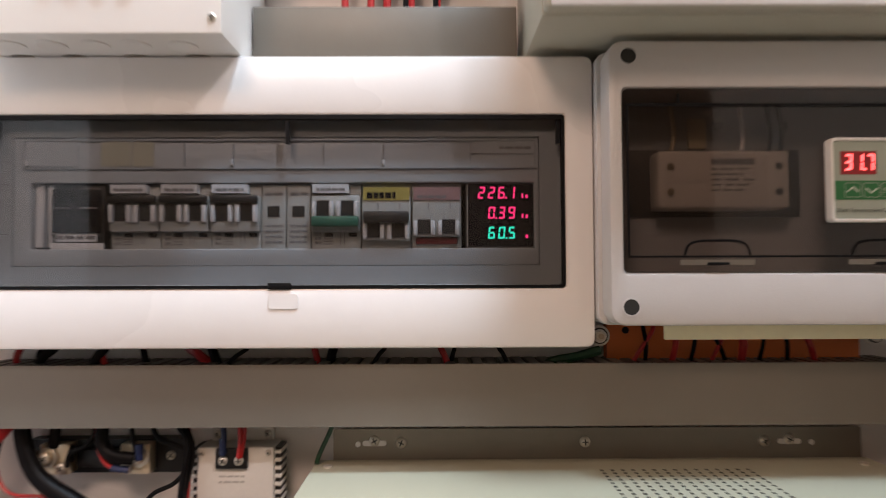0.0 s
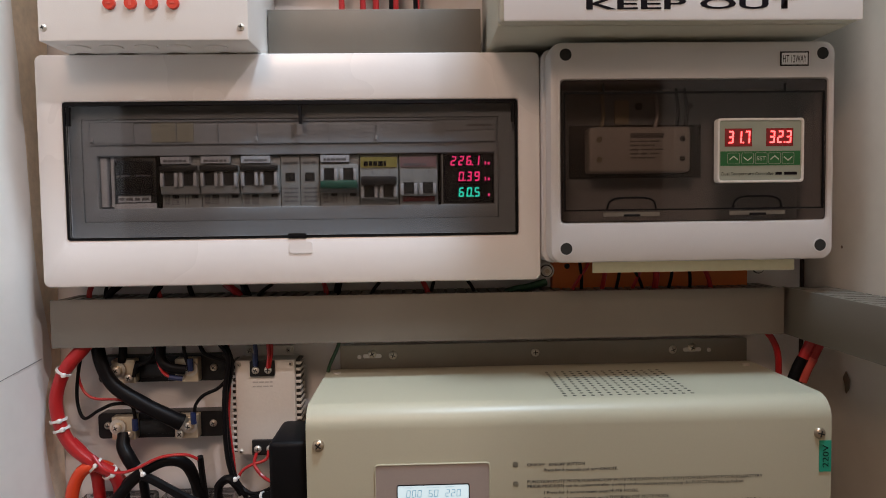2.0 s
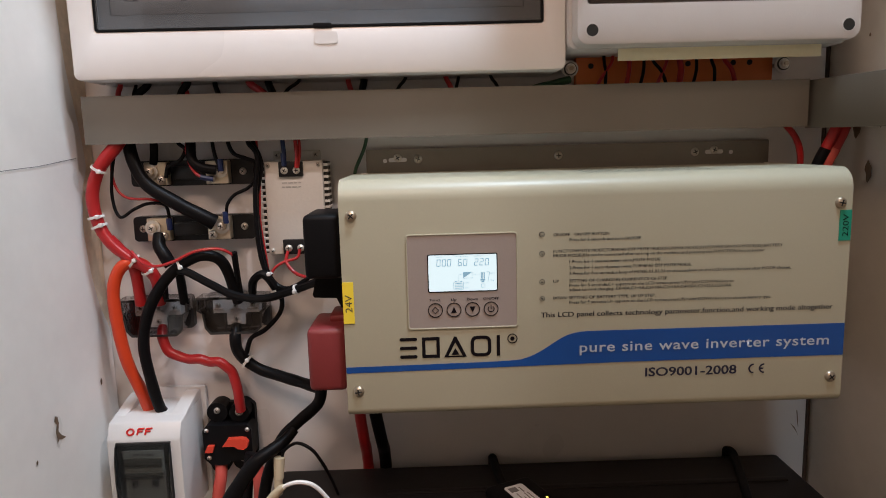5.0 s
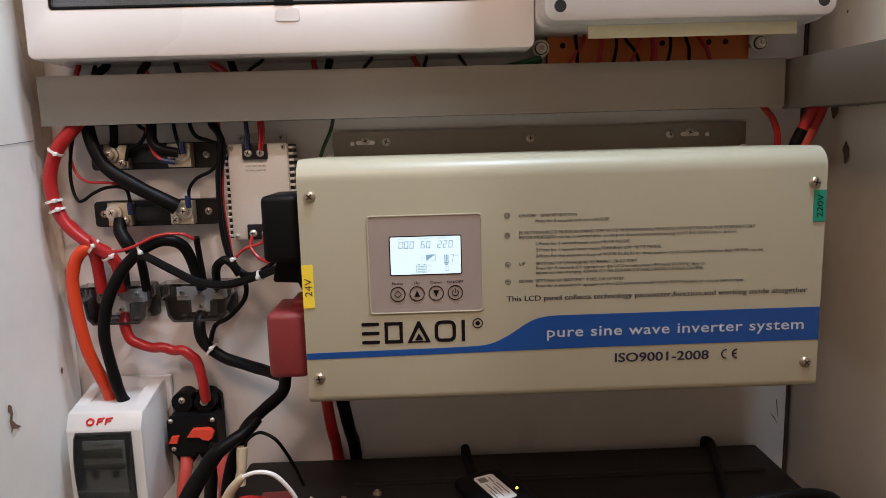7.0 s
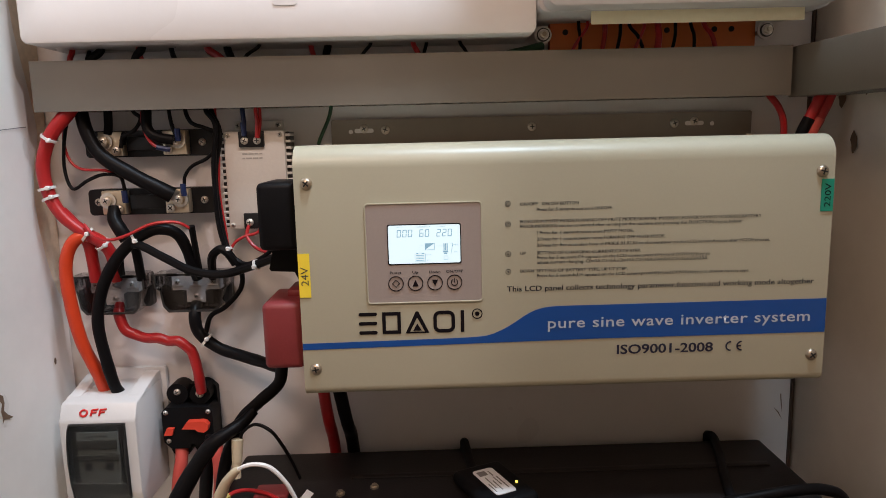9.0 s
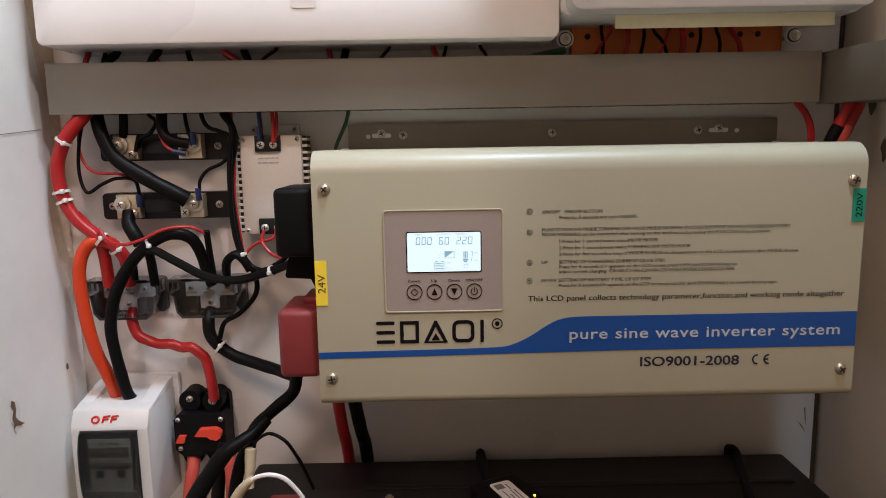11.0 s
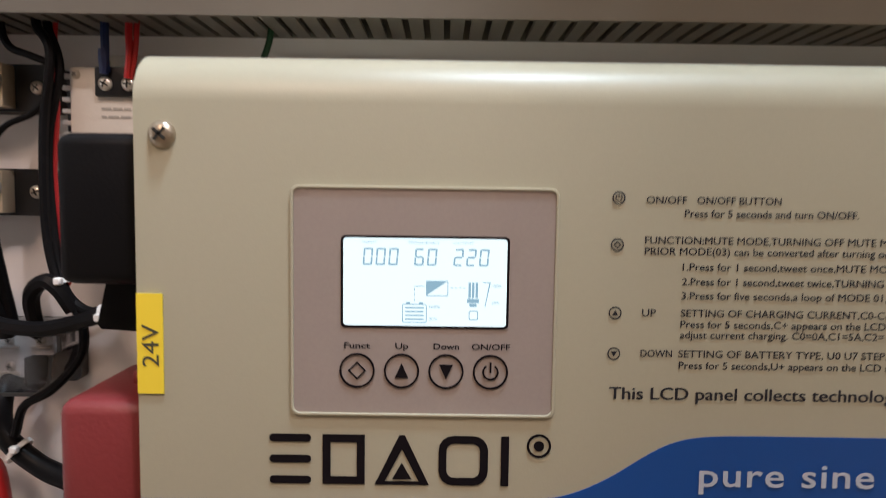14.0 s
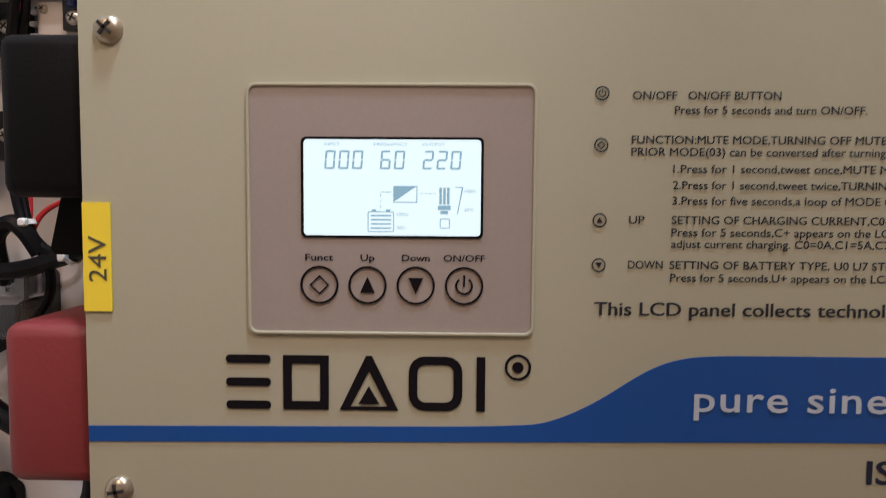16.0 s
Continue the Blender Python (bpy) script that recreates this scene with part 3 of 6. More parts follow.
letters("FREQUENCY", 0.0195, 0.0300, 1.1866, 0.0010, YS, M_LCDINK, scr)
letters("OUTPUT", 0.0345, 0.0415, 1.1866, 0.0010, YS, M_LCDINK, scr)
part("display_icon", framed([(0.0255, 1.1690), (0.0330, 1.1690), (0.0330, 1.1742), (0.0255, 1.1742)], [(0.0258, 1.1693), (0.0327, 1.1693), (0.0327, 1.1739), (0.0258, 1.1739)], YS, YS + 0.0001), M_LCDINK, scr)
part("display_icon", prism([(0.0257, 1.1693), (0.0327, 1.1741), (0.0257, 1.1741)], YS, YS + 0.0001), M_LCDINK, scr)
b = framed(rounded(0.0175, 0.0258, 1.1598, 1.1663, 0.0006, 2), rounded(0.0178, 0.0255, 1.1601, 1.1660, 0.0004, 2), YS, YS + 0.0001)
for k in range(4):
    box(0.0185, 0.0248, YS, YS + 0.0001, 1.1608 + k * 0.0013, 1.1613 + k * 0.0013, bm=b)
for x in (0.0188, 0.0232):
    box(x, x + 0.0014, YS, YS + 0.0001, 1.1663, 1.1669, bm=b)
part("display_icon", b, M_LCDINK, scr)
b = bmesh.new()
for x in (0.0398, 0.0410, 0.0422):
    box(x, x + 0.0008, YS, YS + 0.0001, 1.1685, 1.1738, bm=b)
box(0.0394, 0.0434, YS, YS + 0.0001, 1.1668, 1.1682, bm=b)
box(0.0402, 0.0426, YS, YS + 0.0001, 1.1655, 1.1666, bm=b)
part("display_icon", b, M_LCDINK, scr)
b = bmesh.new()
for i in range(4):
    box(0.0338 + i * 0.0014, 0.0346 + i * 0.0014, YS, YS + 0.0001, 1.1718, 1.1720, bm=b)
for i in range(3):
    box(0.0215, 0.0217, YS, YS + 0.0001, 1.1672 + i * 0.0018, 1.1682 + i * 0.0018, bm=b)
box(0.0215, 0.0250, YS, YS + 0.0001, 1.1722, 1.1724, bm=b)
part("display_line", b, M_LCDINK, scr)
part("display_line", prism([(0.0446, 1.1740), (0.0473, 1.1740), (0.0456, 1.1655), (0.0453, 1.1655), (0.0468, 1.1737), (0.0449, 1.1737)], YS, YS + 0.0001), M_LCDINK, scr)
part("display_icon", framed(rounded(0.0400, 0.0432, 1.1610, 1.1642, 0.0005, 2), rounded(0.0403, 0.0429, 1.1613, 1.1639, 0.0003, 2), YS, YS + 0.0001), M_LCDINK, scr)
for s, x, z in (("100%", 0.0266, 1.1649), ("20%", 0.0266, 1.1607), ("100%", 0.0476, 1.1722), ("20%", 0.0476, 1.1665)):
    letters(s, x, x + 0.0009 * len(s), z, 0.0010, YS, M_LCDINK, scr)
YP = IY - 0.0012
for i, (word, w) in enumerate((("Funct", 0.0088), ("Up", 0.0044), ("Down", 0.0087), ("ON/OFF", 0.0130))):
    cx, cz = 0.0023 + i * 0.01515, 1.1431
    key = part("key", framed([(cx + 0.0060 * math.cos(a), cz + 0.0060 * math.sin(a)) for a in np.linspace(0, 2 * math.pi, 33)[:-1]], [(cx + 0.0054 * math.cos(a), cz + 0.0054 * math.sin(a)) for a in np.linspace(0, 2 * math.pi, 33)[:-1]], YP, YP + 0.0006), M_INK, pan)
    if i == 0:
        o = [(cx + 0.0031, cz), (cx, cz + 0.0031), (cx - 0.0031, cz), (cx, cz - 0.0031)]
        q = [(cx + 0.0025, cz), (cx, cz + 0.0025), (cx - 0.0025, cz), (cx, cz - 0.0025)]
        part("key_symbol", framed(o, q, YP, YP + 0.0004), M_INK, pan)
    elif i < 3:
        k = 1 if i == 1 else -1
        part("key_symbol", prism([(cx, cz + 0.0027 * k), (cx - 0.0023, cz - 0.0024 * k), (cx + 0.0023, cz - 0.0024 * k)][::k], YP, YP + 0.0004), M_INK, pan)
    else:
        arc = np.linspace(radians(125), radians(415), 20)
        pts = [(cx + 0.0028 * math.cos(a), cz + 0.0028 * math.sin(a)) for a in arc] + [(cx + 0.0022 * math.cos(a), cz + 0.0022 * math.sin(a)) for a in arc[::-1]]
        b = prism(pts, YP, YP + 0.0004)
        box(cx - 0.0003, cx + 0.0003, YP, YP + 0.0004, cz - 0.0002, cz + 0.0034, bm=b)
        part("key_symbol", b, M_INK, pan)
    letters(word, cx - w / 2, cx + w / 2, 1.1508, 0.0021, YP + 0.0002, M_INK, pan, bold=0.012)
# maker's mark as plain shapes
z0, z1, s = 1.1030, 1.1205, 0.0027
b = bmesh.new()
for k in range(3):
    merge(b, prism(rounded(-0.0278, -0.0135, z0 + k * 0.0074, z0 + k * 0.0074 + s, 0.0012, 3), YF - 0.0002, YF))
part("mark_shape", b, M_INK, inv)
part("mark_shape", framed([(-0.0095, z0), (0.0050, z0), (0.0050, z1), (-0.0095, z1)], [(-0.0068, z0 + s), (0.0023, z0 + s), (0.0023, z1 - s), (-0.0068, z1 - s)], YF - 0.0002, YF), M_INK, inv)
part("mark_shape", framed([(0.0085, z0), (0.0272, z0), (0.0188, z1), (0.0169, z1)], [(0.0120, z0 + 0.0012), (0.0237, z0 + 0.0012), (0.0180, z1 - 0.0052), (0.0177, z1 - 0.0052)], YF - 0.0002, YF), M_INK, inv)
part("mark_shape", prism([(0.0145, z0 + 0.002), (0.0212, z0 + 0.002), (0.0178, z0 + 0.0078)], YF - 0.0003, YF - 0.0001), M_INK, inv)
part("mark_shape", framed(rounded(0.0305, 0.0475, z0, z1, 0.0050, 4), rounded(0.0332, 0.0447, z0 + s, z1 - s, 0.0026, 4), YF - 0.0002, YF), M_INK, inv)
part("mark_shape", box(0.0520, 0.0547, YF - 0.0002, YF, z0, z1), M_INK, inv)
part("mark_ring", framed([(0.0650 + 0.0042 * math.cos(a), 1.1173 + 0.0042 * math.sin(a)) for a in np.linspace(0, 2 * math.pi, 25)[:-1]], [(0.0650 + 0.0034 * math.cos(a), 1.1173 + 0.0034 * math.sin(a)) for a in np.linspace(0, 2 * math.pi, 25)[:-1]], YF - 0.0002, YF), M_INK, inv)
part("mark_dot", disc(0.0650, YF - 0.0002, 1.1173, 0.0018, 0.0002, 14), M_INK, inv)
# printed guide
for x0, x1, z, cap, words in (
        (0.0990, 0.1125, 1.2012, 0.0026, "ON/OFF"), (0.1160, 0.1442, 1.2012, 0.0026, "ON/OFF BUTTON"),
        (0.1120, 0.1705, 1.1968, 0.0026, "Press for 5 seconds and turn ON/OFF."),
        (0.0990, 0.2862, 1.1877, 0.0026, "FUNCTION:MUTE MODE,TURNING OFF MUTE MODE,NORMAL MODE(01),POWER SAVING MODE(02),BATTERY"),
        (0.0990, 0.2712, 1.1840, 0.0026, "PRIOR MODE(03) can be converted after turning on the machine and pressing the FUNCTION key as below:"),
        (0.1120, 0.1870, 1.1788, 0.0026, "1.Press for 1 second,tweet once,MUTE MODE."),
        (0.1120, 0.2118, 1.1738, 0.0026, "2.Press for 1 second,tweet twice,TURNING OFF MUTE MODE."),
        (0.1120, 0.2938, 1.1690, 0.0026, "3.Press for five seconds,a loop of MODE 01,02,03 to choose,show on the LCD screen,Restart after MODE chosen."),
        (0.0988, 0.1035, 1.1630, 0.0026, "UP"), (0.1120, 0.1928, 1.1630, 0.0026, "SETTING OF CHARGING CURRENT,C0-C6 STEP."),
        (0.1120, 0.2470, 1.1592, 0.0026, "Press for 5 seconds,C+ appears on the LCD screen,press UP(+)and DOWN(-)key to"),
        (0.1120, 0.2458, 1.1556, 0.0026, "adjust current charging. C0=0A,C1=5A,C2=10A,C3=15A,C4=20A,C5=25A,C6=30A."),
        (0.0988, 0.1095, 1.1490, 0.0026, "DOWN"), (0.1117, 0.1828, 1.1490, 0.0026, "SETTING OF BATTERY TYPE, U0 U7 STEP."),
        (0.1120, 0.2788, 1.1450, 0.0026, "Press for 5 seconds,U+ appears on the LCD screen,pressUP(+)and DOWN key(-) to choose battery type."),
        (0.0885, 0.3302, 1.1342, 0.0044, "This LCD panel collects technology parameter,function,and working mode altogether")):
    letters(words, x0, x1, z, cap, YF, M_GUIDE, inv, heavy=0.00010 if cap < 0.004 else 0.00026)
letters("pure sine wave inverter system", 0.1205, 0.3288, 1.1040, 0.0088, YF - 0.0004, M_SILVERINK, inv, bold=0.010, gap=1.07, label="silver-grey words on the blue band")
letters("ISO9001-2008", 0.1755, 0.2522, 1.0811, 0.0078, YF, M_NAVY, inv, bold=0.012, heavy=0.00025)
for cx in (0.2664, 0.2752):
    arc = [(cx + 0.0041 * math.cos(a), 1.0850 + 0.0041 * math.sin(a)) for a in np.linspace(radians(85), radians(275), 15)]
    arc += [(cx + 0.0029 * math.cos(a), 1.0850 + 0.0029 * math.sin(a)) for a in np.linspace(radians(275), radians(85), 15)]
    part("mark_shape", prism(arc, YF - 0.0002, YF), M_NAVY, inv)
part("mark_shape", box(0.2716, 0.2749, YF - 0.0002, YF, 1.0844, 1.0856), M_NAVY, inv)
for k, cz in enumerate((1.2030, 1.1872, 1.1640, 1.1500)):
    cx = 0.0897
    b = framed([(cx + 0.0022 * math.cos(a), cz + 0.0022 * math.sin(a)) for a in np.linspace(0, 2 * math.pi, 21)[:-1]], [(cx + 0.0018 * math.cos(a), cz + 0.0018 * math.sin(a)) for a in np.linspace(0, 2 * math.pi, 21)[:-1]], YF - 0.0001, YF)
    if k == 0:
        arc = np.linspace(radians(125), radians(415), 14)
        merge(b, prism([(cx + 0.0012 * math.cos(a), cz + 0.0012 * math.sin(a)) for a in arc] + [(cx + 0.0009 * math.cos(a), cz + 0.0009 * math.sin(a)) for a in arc[::-1]], YF - 0.0001, YF))
        box(cx - 0.00015, cx + 0.00015, YF - 0.0001, YF, cz, cz + 0.0014, bm=b)
    elif k == 1:
        merge(b, framed([(cx + 0.0013, cz), (cx, cz + 0.0013), (cx - 0.0013, cz), (cx, cz - 0.0013)], [(cx + 0.0009, cz), (cx, cz + 0.0009), (cx - 0.0009, cz), (cx, cz - 0.0009)], YF - 0.0001, YF))
    else:
        d = 1 if k == 2 else -1
        merge(b, prism([(cx, cz + 0.0010 * d), (cx - 0.0010, cz - 0.0008 * d), (cx + 0.0010, cz - 0.0008 * d)][::d], YF - 0.0001, YF))
    part("printed_symbol", b, M_GUIDE, inv)
lab = part("voltage_label", box(-0.0735, -0.0646, IY - 0.0008, IY - 0.0002, 1.1345, 1.1690), M_YELLOW, inv, "yellow tape label")
letters("24V", -0.0660, -0.0515, 1.1440, 0.0060, IY - 0.0010, M_FADED, lab, turn=90)
lab = part("voltage_label", box(0.3308, 0.3404, IY - 0.0008, IY - 0.0002, 1.1915, 1.2165), M_GREENTAPE, inv, "green tape label")
letters("220V", 0.3380, 0.3562, 1.1950, 0.0050, IY - 0.0010, M_INK, lab, turn=90)
for o in inv.children:
    if o.name.split(".")[0] in ("lettering", "display_panel", "panel_lip", "mark_shape", "mark_ring", "mark_dot", "printed_symbol"):
        o.location += Vector((-0.0009, 0, 0.0005))
# terminal covers on the inverter's flank
cov = part("black_terminal_cover", box(-0.1045, -0.0737, 0.4225, 0.482, 1.1705, 1.2235, 0.0045, 3), M_BLACK, inv, "black moulded terminal cover")
b = prism([(-0.0985, 1.1735), (-0.0737, 1.1735), (-0.0737, 1.1400), (-0.0790, 1.1400), (-0.0830, 1.1490), (-0.1020, 1.1500), (-0.1035, 1.1520)][::-1], 0.4480, 0.4790, 0.0015)
part("cover_spout", b, M_BLACK, cov)
red = part("red_terminal_cover", box(-0.1062, -0.0737, 0.4225, 0.482, 1.0745, 1.1290, 0.0050, 3), M_REDCOVER, inv, "dull red moulded terminal cover")
part("cover_lip", box(-0.0900, -0.0736, 0.4460, 0.4815, 1.1280, 1.1345, 0.002), M_REDCOVER, red)

# ---- consumer unit ----
cu = thing("consumer_unit", -0.095, WALL, 1.347, "white plastic consumer unit with smoked window and breakers", "consumer unit")
CX0, CX1, CZ0, CZ1, CF = -0.3100, 0.1240, 1.3405, 1.5405, 0.494
WX0, WX1, WZ0, WZ1 = -0.2872, 0.1038, 1.3815, 1.4995
part("cover", framed(rounded(CX0, CX1, CZ0, CZ1, 0.006), rounded(WX0, WX1, WZ0, WZ1, 0.002), CF, WALL - 0.001, 0.0025), M_CU, cu, "glossy white moulded cover")
part("catch", prism(rounded(-0.0975, -0.0770, 1.3672, 1.3775, 0.003), CF - 0.0008, CF - 0.0001, 0.0003), M_CU, cu)
win = part("window", prism(rounded(WX0 + 0.002, WX1 - 0.002, WZ0 + 0.002, WZ1 - 0.002, 0.002), CF + 0.0005, CF + 0.0025), G_CU, cu, "smoked clear hinged window")
win.visible_shadow = False
part("window_rim", framed(rounded(WX0, WX1, WZ0, WZ1, 0.002), rounded(WX0 + 0.0018, WX1 - 0.0020, WZ0 + 0.0018, WZ1 - 0.0028, 0.002), CF - 0.0004, CF + 0.004), M_BLACK, cu)
part("window_catch", box(-0.098, -0.082, CF - 0.0012, CF + 0.002, WZ0 - 0.001, WZ0 + 0.0035, 0.0006), M_BLACK, cu)
for x in (WX0 + 0.003, WX1 - 0.0055, -0.0865):
    part("window_hinge", box(x, x + 0.0025, CF - 0.0006, CF + 0.003, WZ1 - 0.020, WZ1 - 0.004), M_BLACK, cu)
CB = 0.508
BX0, BX1, BZ0, BZ1 = -0.2650, 0.0845, 1.4085, 1.4545
part("inner_panel", framed([(WX0, WZ0), (WX1, WZ0), (WX1, WZ1), (WX0, WZ1)], [(-0.2770, 1.3965), (0.0880, 1.3965), (0.0880, 1.4862), (-0.2770, 1.4862)], CB - 0.0045, CB + 0.001), M_STRIPG, cu)
part("inner_plate", framed([(-0.2768, 1.3967), (0.0878, 1.3967), (0.0878, 1.4860), (-0.2768, 1.4860)], [(BX0, BZ0), (BX1, BZ0), (BX1, BZ1), (BX0, BZ1)], CB - 0.0035, CB + 0.003, 0.0008), M_PLATE, cu, "pale inner cover plate round the modules")
LY = CB - 0.0035
part("label_strip", framed([(-0.2705, 1.4640), (0.0862, 1.4640), (0.0862, 1.4848), (-0.2705, 1.4848)], [(-0.2693, 1.4652), (0.0850, 1.4652), (0.0850, 1.4836), (-0.2693, 1.4836)], LY - 0.0014, LY), M_STRIPG, cu)
for x in (-0.232, -0.195, -0.159, -0.125, -0.062, -0.020, 0.040):
    part("strip_divider", box(x - 0.0004, x + 0.0004, LY - 0.0012, LY, 1.4654, 1.4834), M_STRIPG, cu)
for x in (-0.2675, -0.1255, -0.0205):
    part("strip_peg", box(x - 0.0012, x + 0.0012, LY - 0.0028, LY, 1.4662, 1.4702, 0.0006), M_CU, cu)
# pale outer cards; the two yellowish patches between them paint window reflections
for x0, x1, z0, m in ((-0.2690, -0.2325, 1.4660, M_PLATE), (-0.1945, -0.1800, 1.4660, M_REFLECTION), (-0.2165, -0.1955, 1.4660, M_REFLECTION), (0.0410, 0.0845, 1.4745, M_PLATE)):
    part("label_card", box(x0, x1, LY - 0.0008, LY - 0.0002, z0, 1.4832), m, cu)
bars(cu, 0.0600, 0.0820, 1.4775, 0.0020, LY - 0.0010, M_GREYINK, 4, 21)
part("slot_lip", box(BX0 + 0.001, BX1 - 0.001, CB - 0.0005, CB + 0.002, BZ1 - 0.0008, BZ1 - 0.0001), M_TOGGLE, cu)
for z in (1.4185, 1.4530):
    part("panel_rib", box(WX0 + 0.004, -0.2790, CB - 0.0050, CB - 0.0045, z, z + 0.0007), M_TOGGLE, cu)
part("back_plate", box(WX0, WX1, 0.540, 0.543, WZ0, WZ1), M_BLACK, cu)
BF = 0.508
for x in (-0.2636, -0.2548):
    part("blank", box(x, x + 0.0056, BF, BF + 0.006, BZ0 + 0.0015, BZ1 - 0.0015, 0.0006), M_CU, cu)
    part("blank_clip", box(x + 0.0012, x + 0.0044, BF + 0.0005, BF + 0.004, BZ1 - 0.0015, BZ1 - 0.0002), M_CU, cu)


def breaker(name, x0, style, label, body=M_BREAKER, mark=None):
    """A two-pole modular breaker on the rail, with its toggles and printed marks."""
    w = 0.035
    t = thing(name, x0 + w / 2, 0.54, BZ0, label, "circuit breaker", "modules on the rail")
    part("body", box(x0 + 0.0002, x0 + w - 0.0002, BF + 0.001, 0.5395, BZ0 - 0.002, BZ1 + 0.001, 0.0008), body, t)
    lo, hi = {"bar": (0.0195, 0.0315), "green": (0.0230, 0.0335), "wide": (0.0075, 0.0175), "plain": (0.0100, 0.0200)}[style]
    part("nose", box(x0 + 0.0006, x0 + w - 0.0006, BF - 0.004, BF + 0.002, BZ0 + min(lo, 0.014) - 0.002, BZ1 - 0.0090, 0.0012), body, t)
    for i in range(2):
        cx = x0 + 0.00875 + i * 0.0170
        part("toggle_slot", box(cx - 0.0044, cx + 0.0044, BF - 0.0046, BF - 0.0035, BZ0 + lo, BZ0 + hi), M_TOGGLE, t)
        for k in (-1, 1):
            part("toggle_cheek", box(cx + k * 0.0060 - 0.0015, cx + k * 0.0060 + 0.0015, BF - 0.0075, BF - 0.0035, BZ0 + lo - 0.001, BZ0 + hi - 0.001, 0.0008), M_CU, t)
        if style in ("bar", "green"):
            part("indicator", box(cx + 0.0005, cx + 0.0062, BF + 0.0003, BF + 0.0012, BZ0 + 0.0085, BZ0 + 0.0113), M_TOGGLE, t)
    if style == "bar":
        part("toggle_bar", box(x0 + 0.0010, x0 + w - 0.0010, BF - 0.0088, BF - 0.004, BZ0 + 0.0318, BZ0 + 0.0368, 0.0012), M_TOGGLE, t)
    elif style == "green":
        part("toggle_bar", box(x0 + 0.0012, x0 + w - 0.0012, BF - 0.0095, BF - 0.004, BZ0 + 0.0150, BZ0 + 0.0222, 0.0015), M_GREENTOG, t)
    elif style == "wide":
        part("toggle_bar", box(x0 + 0.0018, x0 + w - 0.0018, BF - 0.0110, BF - 0.004, BZ0 + 0.0175, BZ0 + 0.0255, 0.0015), M_TOGGLE, t)
    else:
        part("accent", box(x0 + 0.0030, x0 + w - 0.0030, BF - 0.0010, BF + 0.0015, BZ0 + 0.0030, BZ0 + 0.0078, 0.0008), M_REDCOVER, t)
    z0, z1 = (0.0335, 0.0425) if mark else (0.0388, 0.0448)
    part("name_label", box(x0 + 0.0014, x0 + w - (0.0014 if mark else 0.0085), BF - 0.0046, BF + 0.0012, BZ0 + z0, BZ0 + z1), mark or M_PAPER, t)
    bars(t, x0 + 0.004, x0 + w - 0.011, BZ0 + z0 + 0.0012, 0.0042 if mark is M_YELLOWLAB else 0.0020, BF - 0.0048, M_INK if mark is M_YELLOWLAB else M_GREYINK, 5, int(1000 * (x0 + 1)))
    if style in ("bar", "green"):
        for k in range(3):
            bars(t, x0 + 0.0025, x0 + 0.0068, BZ0 + 0.0030 + 0.0032 * k, 0.0020, BF + 0.0008, M_GREYINK, 2, int(999 * (x0 + 1)) + k)
            bars(t, x0 + 0.0085, x0 + 0.0150, BZ0 + 0.0030 + 0.0018 * k, 0.0009, BF + 0.0008, M_GREYINK, 2, int(998 * (x0 + 1)) + k)
        for k in (0.0200, 0.0228):
            part("printed_symbol", box(x0 + k, x0 + k + 0.0006, BF + 0.0006, BF + 0.0012, BZ0 + 0.003, BZ0 + 0.0115), M_GREYINK, t)
    else:
        for cx in (x0 + 0.0115, x0 + 0.0265):
            part("printed_symbol", box(cx, cx + 0.0008, BF - 0.0043, BF - 0.0035, BZ0 + 0.0278, BZ0 + 0.0312), M_GREYINK, t)
    return t


t = thing("relay_module", -0.230, 0.54, BZ0, "black two-module protection relay with a white label", "relay", "modules on the rail")
part("body", box(-0.2525, -0.2155, BF, 0.5395, BZ0, BZ1, 0.0008), M_TOGGLE, t)
part("face", box(-0.2505, -0.2175, BF - 0.003, BF + 0.001, BZ0 + 0.012, BZ1 - 0.004, 0.0008), M_METERBACK, t)
part("name_label", box(-0.2485, -0.2205, BF - 0.0008, BF + 0.0005, BZ0 + 0.0055, BZ0 + 0.0115), M_PAPER, t)
bars(t, -0.2475, -0.2215, BZ0 + 0.007, 0.0026, BF - 0.001, M_GREYINK, 4, 3)
bars(t, -0.2485, -0.2370, BZ1 - 0.018, 0.0014, BF - 0.0032, M_GREYINK, 3, 5)
bars(t, -0.2315, -0.2195, BZ1 - 0.018, 0.0014, BF - 0.0032, M_GREYINK, 3, 6)
part("base_lip", box(-0.2525, -0.2155, BF - 0.001, BF + 0.001, BZ0, BZ0 + 0.0045, 0.0005), M_CU, t)
for i in range(3):
    breaker("double_pole_breaker", -0.2110 + i * 0.0350, "bar", "grey-white two-pole breaker with dark toggles")
for i in range(2):
    x = -0.1058 + i * 0.0173
    t = thing("surge_module", x + 0.008, 0.54, BZ0, "pale grey single-width module with a dark window", "surge protector", "modules on the rail")
    part("body", box(x, x + 0.0168, BF, 0.5395, BZ0 - 0.001, BZ1 + 0.001, 0.0008), M_BREAKER, t)
    part("status_window", box(x + 0.004, x + 0.0125, BF - 0.0004, BF + 0.001, BZ0 + 0.0225, BZ0 + 0.030), M_TOGGLE, t)
    for k in range(4):
        bars(t, x + 0.0025, x + 0.0145, BZ0 + 0.004 + k * 0.0038, 0.0014, BF - 0.0002, M_GREYINK, 3, k + 10 * i)
    bars(t, x + 0.0025, x + 0.0145, BZ0 + 0.0375, 0.0020, BF - 0.0002, M_GREYINK, 2, 40 + i)
breaker("double_pole_breaker", -0.0712, "green", "grey-white two-pole breaker with a green toggle bar")
